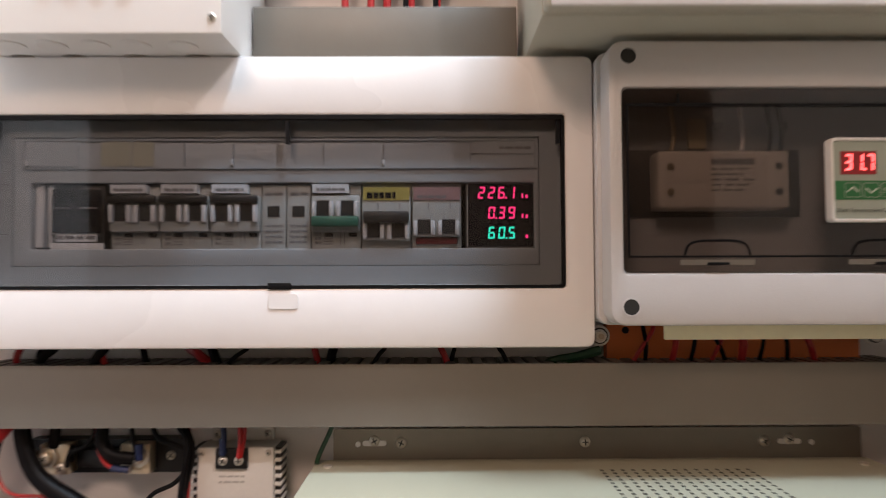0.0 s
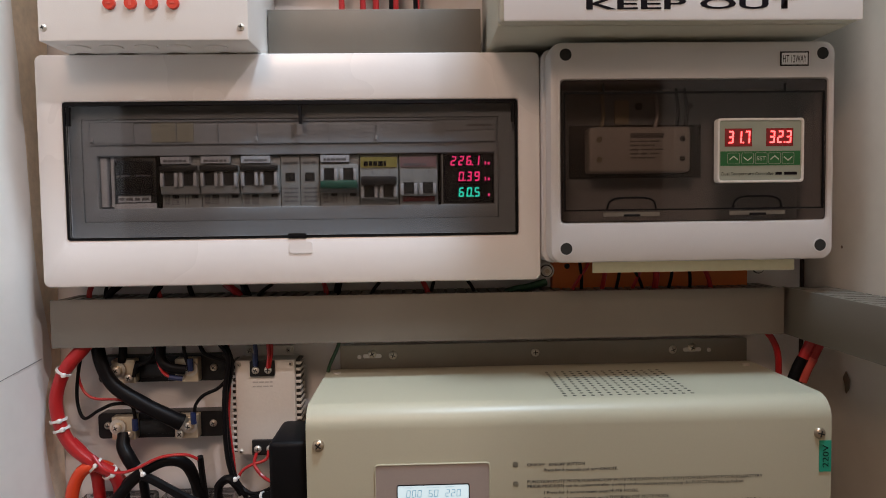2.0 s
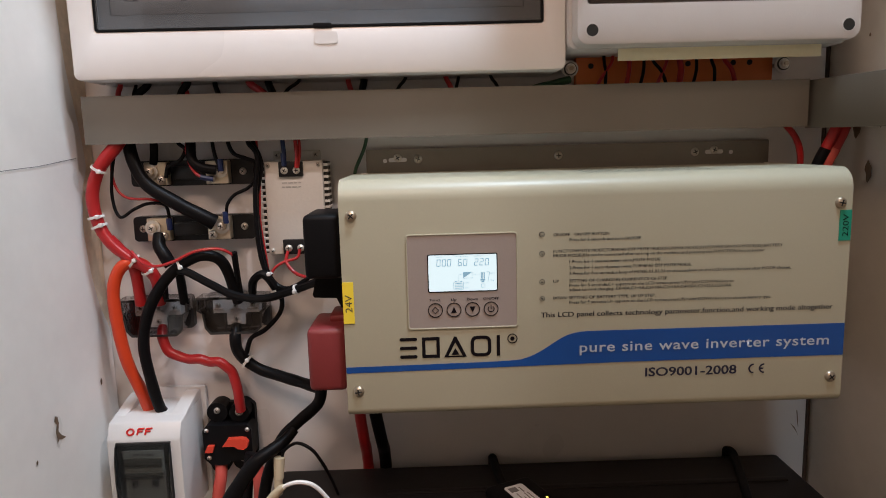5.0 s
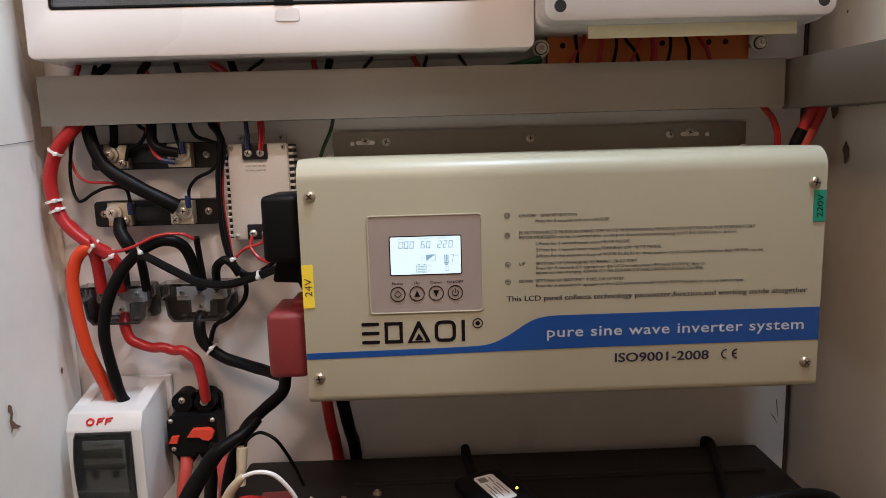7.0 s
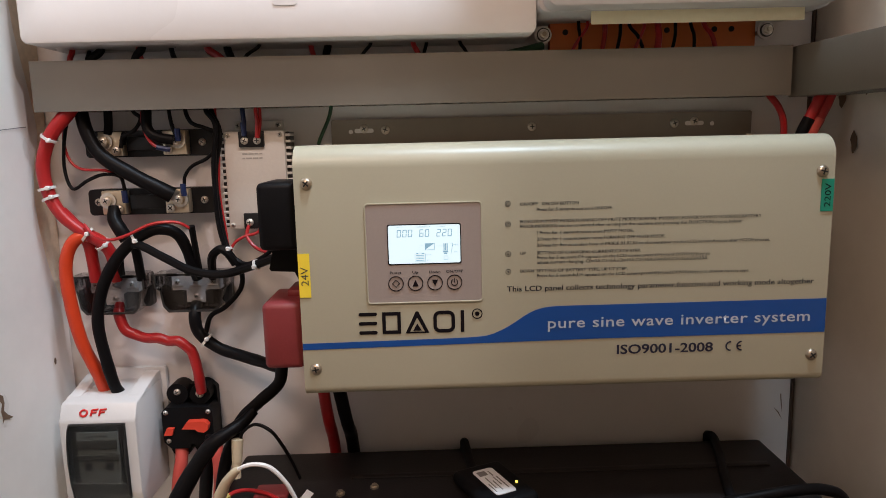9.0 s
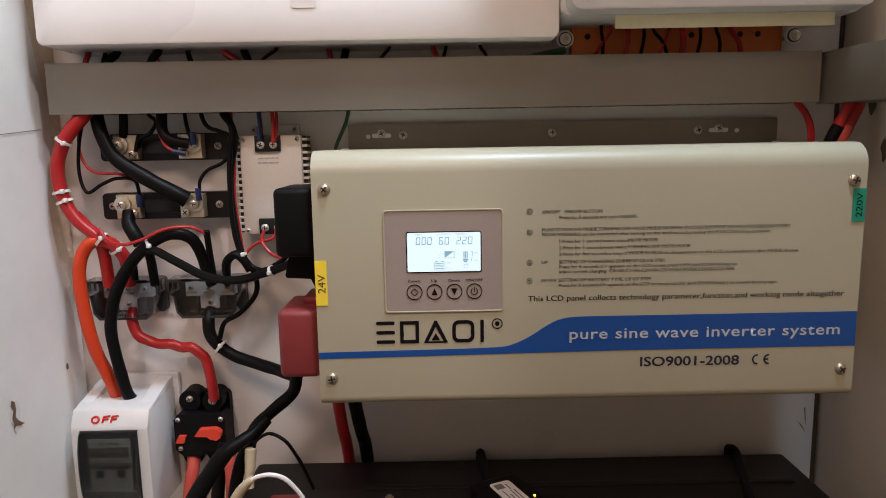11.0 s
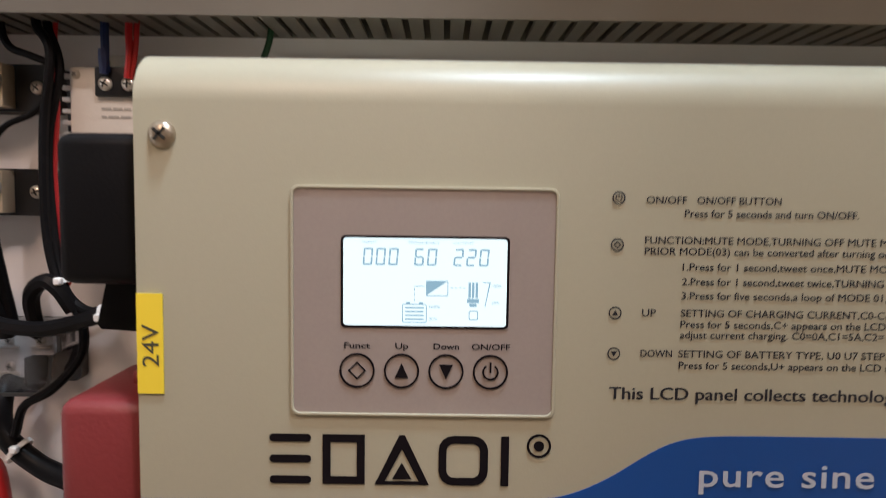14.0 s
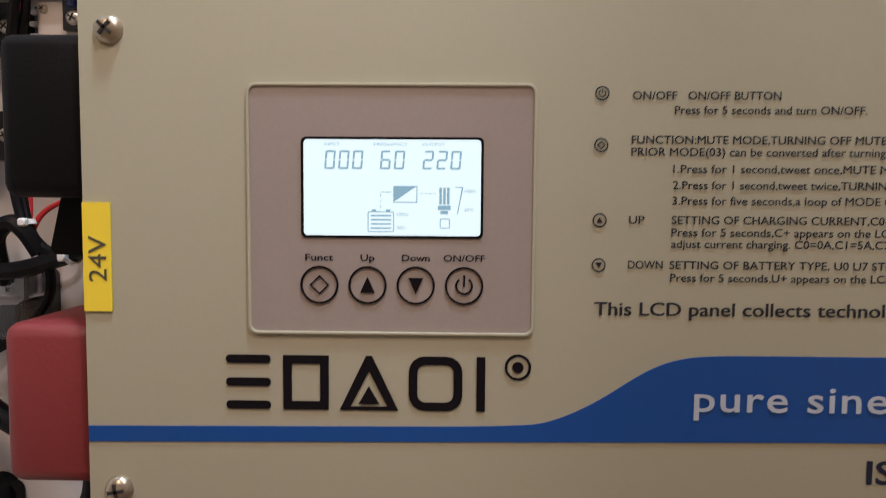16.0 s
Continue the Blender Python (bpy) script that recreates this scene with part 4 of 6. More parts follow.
breaker("main_breaker", -0.0360, "wide", "white main breaker with wide black toggle and yellow label", mark=M_YELLOWLAB)
breaker("double_pole_breaker", -0.0010, "plain", "white two-pole breaker with pink label", mark=M_PINKLAB)
t = thing("energy_meter", 0.06, 0.54, BZ0, "black panel meter with glowing red and green figures", "meter", "modules on the rail")
part("body", box(0.0375, 0.0850, BF - 0.001, 0.5395, BZ0, BZ1, 0.0008), M_BREAKER, t)
part("display", box(0.0385, 0.0840, BF - 0.0022, BF - 0.0012, BZ0 + 0.001, BZ1 - 0.001), M_METERBACK, t)
YM = BF - 0.0026
figures("voltage_digit", "226.1", 0.0450, BZ0 + 0.0345, 0.0048, 0.0085, 0.0070, YM, 0.0013, 0.1, E_MAG, t)
figures("current_digit", "0.39", 0.0520, BZ0 + 0.0205, 0.0048, 0.0085, 0.0070, YM, 0.0013, 0.1, E_MAG, t)
figures("power_digit", "60.5", 0.0520, BZ0 + 0.0065, 0.0048, 0.0085, 0.0070, YM, 0.0013, 0.1, E_GREEN, t)
for z in (0.0350, 0.0210, 0.0070):
    part("unit_mark", box(0.0785, 0.0802, YM, YM + 0.0002, BZ0 + z, BZ0 + z + 0.0024, 0), E_MAG, t)
    if z > 0.01:
        part("unit_mark", box(0.0758, 0.0770, YM, YM + 0.0002, BZ0 + z, BZ0 + z + 0.003, 0), E_MAG, t)

# ---- weatherproof enclosure with the temperature controller ----
ht = thing("weatherproof_enclosure", 0.255, WALL, 1.364, "light grey weatherproof enclosure with brown smoked window", "enclosure")
HX0, HX1, HZ0, HZ1, HF = 0.1275, 0.3705, 1.3570, 1.5415, 0.466
part("base", framed(rounded(HX0 - 0.003, HX1 + 0.002, HZ0 - 0.001, HZ1 - 0.0005, 0.008), rounded(0.1345, 0.3665, 1.386, 1.515, 0.003), 0.488, WALL - 0.0005, 0.002), M_HT, ht)
part("lid", framed(rounded(HX0, HX1, HZ0, HZ1, 0.010), rounded(0.1365, 0.3645, 1.3905, 1.5105, 0.003), HF, 0.4875, 0.0025), M_HT, ht, "light grey moulded lid")
for x in (0.1405, 0.3590):
    for z in (1.3690, 1.5310):
        part("screw_recess", disc(x, HF - 0.0003, z, 0.0052, 0.004, 20), M_VENT, ht)
        part("recess_rim", framed([(x + 0.0060 * math.cos(a), z + 0.0060 * math.sin(a)) for a in np.linspace(0, 2 * math.pi, 21)[:-1]], [(x + 0.0051 * math.cos(a), z + 0.0051 * math.sin(a)) for a in np.linspace(0, 2 * math.pi, 21)[:-1]], HF - 0.0006, HF + 0.001), M_HT, ht)
win = part("window", prism(rounded(0.1370, 0.3640, 1.3910, 1.5100, 0.003), HF + 0.0015, HF + 0.0035), G_HT, ht, "brown smoked hinged window")
win.visible_shadow = False
part("window_ridge", box(0.1395, 0.3615, HF, HF + 0.0016, 1.4985, 1.5000), M_BLACK, ht)
part("window_ridge", box(0.1395, 0.3615, HF, HF + 0.0016, 1.4005, 1.4018), M_BLACK, ht)
for x in (0.1390, 0.3605):
    part("window_ridge", box(x, x + 0.0012, HF, HF + 0.0016, 1.4005, 1.5000), M_BLACK, ht)
for x in (0.172, 0.327):
    part("hinge_mark", box(x, x + 0.0012, HF, HF + 0.0016, 1.5000, 1.5065), M_BLACK, ht)
for cx in (0.1965, 0.3045):
    arc = [(cx - 0.021, HF + 0.0006, 1.4020), (cx - 0.019, HF + 0.0004, 1.4080), (cx - 0.013, HF + 0.0003, 1.4110), (cx, HF + 0.0003, 1.4115), (cx + 0.013, HF + 0.0003, 1.4110), (cx + 0.019, HF + 0.0004, 1.4080), (cx + 0.021, HF + 0.0006, 1.4020)]
    part("finger_grip", tube(arc, 0.0009, 6, 4), M_BLACK, ht)
    part("latch_plate", box(cx - 0.024, cx + 0.024, HF + 0.0003, HF + 0.0012, 1.3958, 1.3992), M_DUCT, ht)
    part("latch", box(cx - 0.007, cx + 0.007, HF - 0.0012, HF + 0.001, 1.3955, 1.3975, 0.0005), M_BLACK, ht)
lab = part("type_label", box(0.3225, 0.3468, HF - 0.0006, HF - 0.0001, 1.5205, 1.5325), M_INK, ht, "white type label with black border")
part("label_face", box(0.3236, 0.3457, HF - 0.0008, HF - 0.0005, 1.5216, 1.5314), M_PAPER, lab)
letters("HT 12WAY", 0.3246, 0.3447, 1.5233, 0.0065, HF - 0.0010, M_INK, lab)
part("inner_plate", box(0.1370, 0.3640, 0.512, 0.514, 1.391, 1.510), M_STRIPG, ht)
sw = thing("switch_module", 0.214, 0.512, 1.44, "white plastic switch module with small print", "switch module")
part("body", box(0.1700, 0.2590, 0.490, 0.5105, 1.4390, 1.4790, 0.003, 3), M_DC, sw)
part("end_cap", box(0.2445, 0.2592, 0.4892, 0.500, 1.4395, 1.4785, 0.002), M_DC, sw)
for x, z in ((0.1785, 1.4505), (0.1785, 1.4680), (0.2520, 1.4505), (0.2520, 1.4680)):
    part("terminal_hole", disc(x, 0.4888, z, 0.0026, 0.002, 14), M_FSCREW if x < 0.2 else M_TOGGLE, sw)
for k in range(6):
    bars(sw, 0.206, 0.236 - 0.004 * (k % 3), 1.4690 - k * 0.0036, 0.0042 if k == 0 else 0.0014, 0.4896, M_GREYINK, 3 if k else 1, k)
sw.location += Vector((-0.0035, 0, -0.005))
part("mounting_plate", box(0.1530, 0.2740, 0.5105, 0.5118, 1.4300, 1.4780, 0.0005), M_TOGGLE, ht)
part("rail_clip", box(0.1945, 0.2075, 0.5085, 0.5118, 1.4785, 1.5000, 0.001), M_BEIGE, ht)
for x in (0.2165, 0.2630):
    part("plate_screw_head", disc(x, 0.5095, 1.4945, 0.0034, 0.002, 14), M_TOGGLE, ht)
for x, m in ((0.1800, M_BEIGE), (0.2290, M_TIE), (0.2480, M_RUBBER), (0.2560, M_RUBBER)):
    solo("wire", tube([(x, 0.503, 1.474), (x + 0.003, 0.5055, 1.488), (x + 0.001, 0.507, 1.510)], 0.0016, 8, 5), m, "thin insulated wire to the switch module", "wire", "thin wires")
tc = thing("temperature_controller", 0.308, 0.4665, 1.426, "white-framed controller with red figures and green keys", "temperature controller")
part("bezel", framed(rounded(0.2715, 0.3455, 1.4262, 1.4800, 0.003), rounded(0.2735, 0.3435, 1.4282, 1.4780, 0.002), HF - 0.006, HF + 0.0012, 0.0007), M_TCBODY, tc)
part("face", box(0.2735, 0.3435, HF - 0.0046, HF + 0.0012, 1.4282, 1.4780), M_TCFACE, tc)
part("keypad", box(0.2745, 0.3425, HF - 0.0050, HF - 0.0044, 1.4405, 1.4525), M_TCGREEN, tc)
YT = HF - 0.0054
for i, x in enumerate((0.2855, 0.2975, 0.3090, 0.3205, 0.3320)):
    k = part("key", framed(rounded(x - 0.0052, x + 0.0052, 1.4418, 1.4512, 0.001, 2), rounded(x - 0.0049, x + 0.0049, 1.4421, 1.4509, 0.0008, 2), YT, YT + 0.0003), M_TCFACE, tc)
    if i == 2:
        letters("SET", x - 0.0038, x + 0.0038, 1.4448, 0.0034, YT - 0.0001, M_LIGHTINK, tc)
    else:
        d = 1 if i in (0, 3) else -1
        pts = [(x - 0.0035, 1.4465 - 0.0016 * d), (x, 1.4465 + 0.0012 * d), (x + 0.0035, 1.4465 - 0.0016 * d), (x + 0.0035, 1.4465 - 0.0004 * d), (x, 1.4465 + 0.0024 * d), (x - 0.0035, 1.4465 - 0.0004 * d)]
        part("key_arrow", prism(pts[::d], YT - 0.0001, YT + 0.0002), M_LIGHTINK, tc)
for tx, x in (("31.7", 0.2800), ("32.3", 0.3152)):
    part("display_window", box(x - 0.0018, x + 0.0212, HF - 0.0050, HF - 0.0044, 1.4565, 1.4715), M_LEDBACK, tc)
    figures("display_digit", tx, x, 1.4590, 0.0052, 0.0105, 0.0070, YT, 0.0014, 0.06, E_RED, tc)
letters("Dual Temperature Controller", 0.2755, 0.3200, 1.4325, 0.0026, YT + 0.0004, M_INK, tc)
bars(tc, 0.3215, 0.3400, 1.4325, 0.0024, YT + 0.0004, M_INK, 2, 8)

tc.location += Vector((-0.0045, 0, -0.0035))
tape = solo("foam_strip", box(0.1690, 0.3500, 0.4890, 0.4915, 1.3460, 1.3568, 0.0006), M_CREAMTAPE, "cream foam strip under the grey enclosure", "strip")
solo("drain_plug", box(0.2515, 0.2570, 0.4905, 0.499, 1.3525, 1.3558, 0.0006), M_HT, "small grey plug under the enclosure", "plug")
solo("drain_plug", box(0.2690, 0.2745, 0.4905, 0.499, 1.3525, 1.3558, 0.0006), M_HT, "small grey plug under the enclosure", "plug")

# ---- high-voltage box ----
ko = thing("high_voltage_box", 0.23, WALL, 1.553, "grey steel box with a white warning sign", "enclosure")
part("body", box(0.0800, 0.3640, 0.437, WALL - 0.0005, 1.5460, 1.80, 0.003), M_KO, ko)
part("door", box(0.0805, 0.3635, 0.4225, 0.4365, 1.5460, 1.80, 0.004, 3), M_KO, ko)
sign = part("warning_sign", box(0.0835, 0.3630, 0.4195, 0.4222, 1.5460, 1.6700, 0.0012), M_SIGN, ko, "glossy white warning sign with black capitals")
letters("KEEP OUT", 0.1465, 0.3115, 1.5545, 0.0082, 0.4191, M_INK, sign, bold=0.02)
letters("HIGH VOLTAGE", 0.1140, 0.3430, 1.5735, 0.0088, 0.4191, M_INK, sign, bold=0.02)
part("sign_bolt", disc(0.1010, 0.4185, 1.5770, 0.0028, 0.002), M_STEEL, ko)
part("sign_bolt", disc(0.3535, 0.4185, 1.5770, 0.0028, 0.002), M_STEEL, ko)

# ---- charge controller ----
sc = thing("charge_controller", -0.205, WALL, 1.553, "white metal charge controller with red round buttons", "charge controller")
SF = 0.453
part("case", box(-0.2830, -0.1175, SF, WALL - 0.0005, 1.5412, 1.80, 0.0015), M_SC, sc)
for i in range(4):
    cx = -0.2260 + i * 0.01667
    k = part("button", disc(cx, SF - 0.003, 1.5700, 0.0048, 0.004, 20, r2=0.0046), M_REDBTN, sc, "red round button")
    part("button_mark", prism([(cx - 0.0020, 1.5695), (cx + 0.0020, 1.5695), (cx + 0.0012, 1.5707), (cx - 0.0020, 1.5707)] if i in (0, 3) else [(cx - 0.0010, 1.5680), (cx + 0.0010, 1.5680), (cx + 0.0010, 1.5722), (cx - 0.0010, 1.5722)], SF - 0.0033, SF - 0.0029), M_PINK, k)
for x, y in ((-0.262, 0.474), (-0.235, 0.474), (-0.207, 0.474), (-0.180, 0.474), (-0.150, 0.476)):
    part("knockout", disc(x, y, 1.5408, 0.0095, 0.0012, 24, "z"), M_SC, sc)
for x in (-0.2785, -0.1235):
    screw(sc, x, SF, 1.5515, 0.0030)
part("display", box(-0.2290, -0.1620, SF - 0.001, SF + 0.001, 1.5935, 1.6400), M_LCDOFF, sc, "dark olive display")
for k in range(3):
    bars(sc, -0.1580, -0.1390, 1.5905 + k * 0.005, 0.0026, SF - 0.0004, M_GREYINK, 4, k)
    bars(sc, -0.1360, -0.1270, 1.5905 + k * 0.005, 0.0016, SF - 0.0004, M_GREYINK, 2, k + 5)
for x in (-0.268, -0.232, -0.190, -0.148):
    part("knockout", disc(x, 0.505, 1.5409, 0.0115, 0.001, 24, "z"), M_GALV, sc)

# ---- terminal board under the grey enclosure ----
tb = thing("terminal_board", 0.235, WALL, 1.333, "orange-brown insulating board with bolts and wires", "terminal board")
part("board", box(0.1440, 0.3345, 0.545, 0.5555, 1.310, 1.3800, 0.006, edges="y"), M_TERM, tb)
for x in (0.1360, 0.3400):
    part("washer", disc(x, 0.5350, 1.3448, 0.0078, 0.0022, 24), M_TIE, tb)
    part("lock_ring", disc(x, 0.5335, 1.3448, 0.0060, 0.0015, 20), M_TOGGLE, tb)
    part("flange", disc(x, 0.5325, 1.3448, 0.0050, 0.0010, 20), M_TIE, tb)
    part("nut", disc(x, 0.5295, 1.3448, 0.0038, 0.003, 6), M_STEEL, tb)
    part("stud", disc(x, 0.5280, 1.3448, 0.0020, 0.030, 12), M_FSCREW, tb)
for x in (0.158, 0.252, 0.296, 0.312):
    part("board_hole", disc(x, 0.5440, 1.348, 0.0026, 0.002, 12), M_VENT, tb)

# ---- shunts ----
def shunt(x0, z0, label):
    t = thing("current_shunt", x0 + 0.059, WALL, z0, label, "shunt", "shunts on the board")
    part("base", prism(rounded(x0, x0 + 0.1185, z0, z0 + 0.0245, 0.004), 0.5465, WALL - 0.0005, 0.001), M_BAKE, t)
    part("resistor_bar", box(x0 + 0.042, x0 + 0.076, 0.5385, 0.5425, z0 + 0.006, z0 + 0.019, 0.0008), M_BAKE, t)
    for k, bx in enumerate((x0 + 0.017, x0 + 0.0755)):
        e = part("end_block", box(bx, bx + 0.0215, 0.5360, 0.5470, z0 + 0.0015, z0 + 0.0235, 0.0008), M_BRASS, t, "nickelled brass end block")
        bx1 = bx + (0.0065 if k == 0 else 0.0145)
        part("washer", disc(bx1, 0.5335, z0 + 0.0145, 0.0074, 0.002, 20), M_STEEL, e)
        part("big_bolt", disc(bx1, 0.5300, z0 + 0.0145, 0.0044, 0.004, 14), M_BRASS, e)
        screw(t, bx1, 0.5300, z0 + 0.0145, 0.0040, h=0.0015)
        screw(t, bx + (0.0165 if k == 0 else 0.0052), 0.5345, z0 + 0.0065, 0.0042)
    for x in (x0 + 0.009, x0 + 0.1085):
        screw(t, x, 0.5465, z0 + 0.0125, 0.0036)
    return t


shunt(-0.2905, 1.2440, "black bakelite current shunt with brass end blocks")
shunt(-0.2925, 1.1900, "black bakelite current shunt with brass end blocks")

# ---- converter ----
dc = thing("dc_converter", -0.13, WALL, 1.18, "white finned dc converter with black terminal blocks", "converter")
part("case", box(-0.1590, -0.1030, 0.5330, WALL - 0.0005, 1.1800, 1.2705, 0.002), M_DC, dc)
# added dark box that paints the shade in the gaps between fins
part("core", box(-0.1628, -0.0992, 0.5385, 0.558, 1.1815, 1.2690), M_TOGGLE, dc)
part("flange", box(-0.1540, -0.1080, 0.5530, WALL - 0.0005, 1.2700, 1.2800, 0.001), M_DC, dc)
for i in range(15):
    z = 1.1830 + i * 0.00585
    for x in (-0.1640, -0.1030):
        part("fin", box(x, x + 0.0050, 0.5355, 0.558, z, z + 0.0024, 0.0006), M_DC, dc)
for z0 in (1.2555, 1.1805):
    k = part("terminal_block", box(-0.1445, -0.1215, 0.5300, 0.5350, z0, z0 + 0.0145, 0.0008), M_BAKE, dc)
    for x in (-0.1390, -0.1275):
        screw(dc, x, 0.5300, z0 + 0.006, 0.0036)
for x, z in ((-0.155, 1.2665), (-0.107, 1.2665), (-0.155, 1.1840), (-0.107, 1.1840)):
    screw(dc, x, 0.5330, z, 0.0022)
for x in (-0.150, -0.112):
    screw(dc, x, 0.5530, 1.2755, 0.0030)
for k in range(2):
    bars(dc, -0.1425, -0.1240, 1.2490 - 0.004 * k, 0.0012, 0.5326, M_FAINT, 4, k)

dc.location += Vector((0.0005, 0, -0.005))
# ---- distribution blocks ----
def bus_block(x0, z0):
    t = thing("distribution_block", x0 + 0.034, WALL, z0, "smoked clear power distribution block with silver bar", "distribution block", "distribution blocks")
    part("base", prism(rounded(x0 + 0.002, x0 + 0.066, z0 + 0.002, z0 + 0.036, 0.004), 0.552, WALL - 0.0005), M_TOGGLE, t)
    m = part("metal_bar", prism([(x0 + 0.013, z0 + 0.033), (x0 + 0.013, z0 + 0.019), (x0 + 0.026, z0 + 0.019), (x0 + 0.026, z0 + 0.007), (x0 + 0.045, z0 + 0.007), (x0 + 0.045, z0 + 0.019), (x0 + 0.058, z0 + 0.019), (x0 + 0.058, z0 + 0.033)], 0.540, 0.552, 0.0008), M_BUSBAR, t, "bright tin-plated bar")
    for x, z in ((0.018, 0.027), (0.0355, 0.027), (0.052, 0.027), (0.0355, 0.013)):
        screw(t, x0 + x, 0.5398, z0 + z, 0.0027)
        part("clamp_block", box(x0 + x - 0.0052, x0 + x + 0.0052, 0.5385, 0.5402, z0 + z - 0.0048, z0 + z - 0.0030, 0.0005), M_STEEL, t)
    part("inner_wall", box(x0 + 0.046, x0 + 0.0475, 0.5340, 0.552, z0 + 0.004, z0 + 0.0185), M_TOGGLE, t)
    part("inner_wall", box(x0 + 0.0235, x0 + 0.0250, 0.5340, 0.552, z0 + 0.004, z0 + 0.0185), M_TOGGLE, t)
    o = [(x0, z0 + 0.037), (x0 + 0.068, z0 + 0.037), (x0 + 0.068, z0 + 0.024), (x0 + 0.064, z0 + 0.021), (x0 + 0.062, z0 + 0.006), (x0 + 0.056, z0), (x0 + 0.012, z0), (x0 + 0.007, z0 + 0.006), (x0 + 0.005, z0 + 0.021), (x0, z0 + 0.024)]
    cx, cz = x0 + 0.034, z0 + 0.0185
    i = [(cx + (x - cx) * 0.93, cz + (z - cz) * 0.88) for x, z in o]
    c = part("cover", prism(o, 0.530, 0.5335, 0.001), G_BUS, t, "smoked clear cover")
    w = part("cover_wall", framed(o, i, 0.5335, 0.552), G_BUS, t)
    for q in (c, w):
        q.visible_shadow = False
    edge = [(cx + (x - cx) * 0.950, cz + (z - cz) * 0.90) for x, z in o]
    part("cover_edge", framed(o, edge, 0.5285, 0.5300), M_TOGGLE, t)
    for x in (x0 + 0.012, x0 + 0.030, x0 + 0.048):
        part("cover_rib", box(x, x + 0.011, 0.5285, 0.5300, z0 + 0.0345, z0 + 0.0375, 0.0006), M_TOGGLE, t)
    return t


bus_block(-0.3090, 1.0975)
bus_block(-0.2320, 1.0980)

# ---- small breaker box ----
en = thing("breaker_box", -0.274, WALL, 0.93, "small white breaker box with smoked window, marked off", "breaker box")
def extrude_x(x0, x1, side, r=0.002):
    """A solid of one side outline (y, z) between two places along x."""
    b = bmesh.new()
    p0 = [b.verts.new((x0, y, z)) for y, z in side]
    p1 = [b.verts.new((x1, y, z)) for y, z in side]
    b.faces.new(p0)
    b.faces.new(p1[::-1])
    for i in range(len(side)):
        j = (i + 1) % len(side)
        b.faces.new((p0[i], p1[i], p1[j], p0[j]))
    if r:
        bmesh.ops.bevel(b, geom=b.edges[:], offset=r, segments=2, affect="EDGES", profile=0.5)
    return b


part("case", extrude_x(-0.3090, -0.2395, [(0.5545, 1.0325), (0.512, 1.0325), (0.4960, 1.0300), (0.4885, 1.0150), (0.4885, 0.9450), (0.4935, 0.9280), (0.5545, 0.9280)]), M_BOXW, en)
for x0, x1 in ((-0.3086, -0.2965), (-0.2540, -0.2399)):
    part("cable_horn", extrude_x(x0, x1, [(0.5540, 1.0325), (0.5540, 1.0405), (0.5440, 1.0405), (0.5080, 1.0322), (0.5080, 1.0300), (0.5540, 1.0300)], 0.0014), M_BOXW, en)
part("rear_plate", box(-0.3105, -0.2345, 0.5535, WALL - 0.0003, 0.926, 1.0435, 0.002), M_BOXW, en)
part("window_well", prism(rounded(-0.2995, -0.2490, 0.9400, 1.0130, 0.0015), 0.4870, 0.4888), M_TOGGLE, en)
for x in (-0.2995, -0.2500):
    part("window_cheek", extrude_x(x, x + 0.0010, [(0.4880, 1.0125), (0.4845, 1.0080), (0.4815, 0.9950), (0.4805, 0.9780), (0.4815, 0.9600), (0.4850, 0.9430), (0.4880, 0.9405)], 0), M_BLACK, en)
front = [(0.4878, 1.0132), (0.4838, 1.0085), (0.4808, 0.9952), (0.4798, 0.9780), (0.4808, 0.9600), (0.4845, 0.9425), (0.4875, 0.9395)]
g = part("window_cover", extrude_x(-0.3000, -0.2485, front + [(y + 0.0010, z) for y, z in front[::-1]], 0), G_ENC, en, "dark smoked bulging flap")
g.visible_shadow = False
part("inner_breaker", box(-0.2930, -0.2550, 0.4850, 0.4871, 0.946, 1.006, 0.0008), M_BREAKER, en)
part("inner_toggle", box(-0.2915, -0.2565, 0.4832, 0.4852, 0.9905, 0.9990, 0.0008), M_DUCT, en)
part("inner_toggle", box(-0.2925, -0.2555, 0.4826, 0.4852, 0.9800, 0.9850, 0.0008), M_DUCT, en)
for x in (-0.2870, -0.2680):
    part("inner_slot", box(x, x + 0.0065, 0.4842, 0.4852, 0.9700, 0.9770), M_TOGGLE, en)
bars(en, -0.2900, -0.2580, 0.9560, 0.0022, 0.4846, M_GREYINK, 4, 71)
bars(en, -0.2830, -0.2640, 1.0015, 0.0016, 0.4846, M_GREYINK, 2, 72)
slope = math.atan2(0.0075, 0.015)


def on_slope(pts):
    return [(x, 0.4885 + (h + 0.0048) * math.sin(slope) - 0.0003, 1.0150 + (h + 0.0048) * math.cos(slope)) for x, h in pts]


ring = [(-0.2868 + 0.0031 * math.cos(k * 0.9 + 1.9), 0.0030 + 0.0029 * math.sin(k * 0.9 + 1.9)) for k in range(8)]
part("marker_letter", tube(on_slope(ring), 0.0010, 6, 3), M_MARKER, en, "hand-written red letter O")
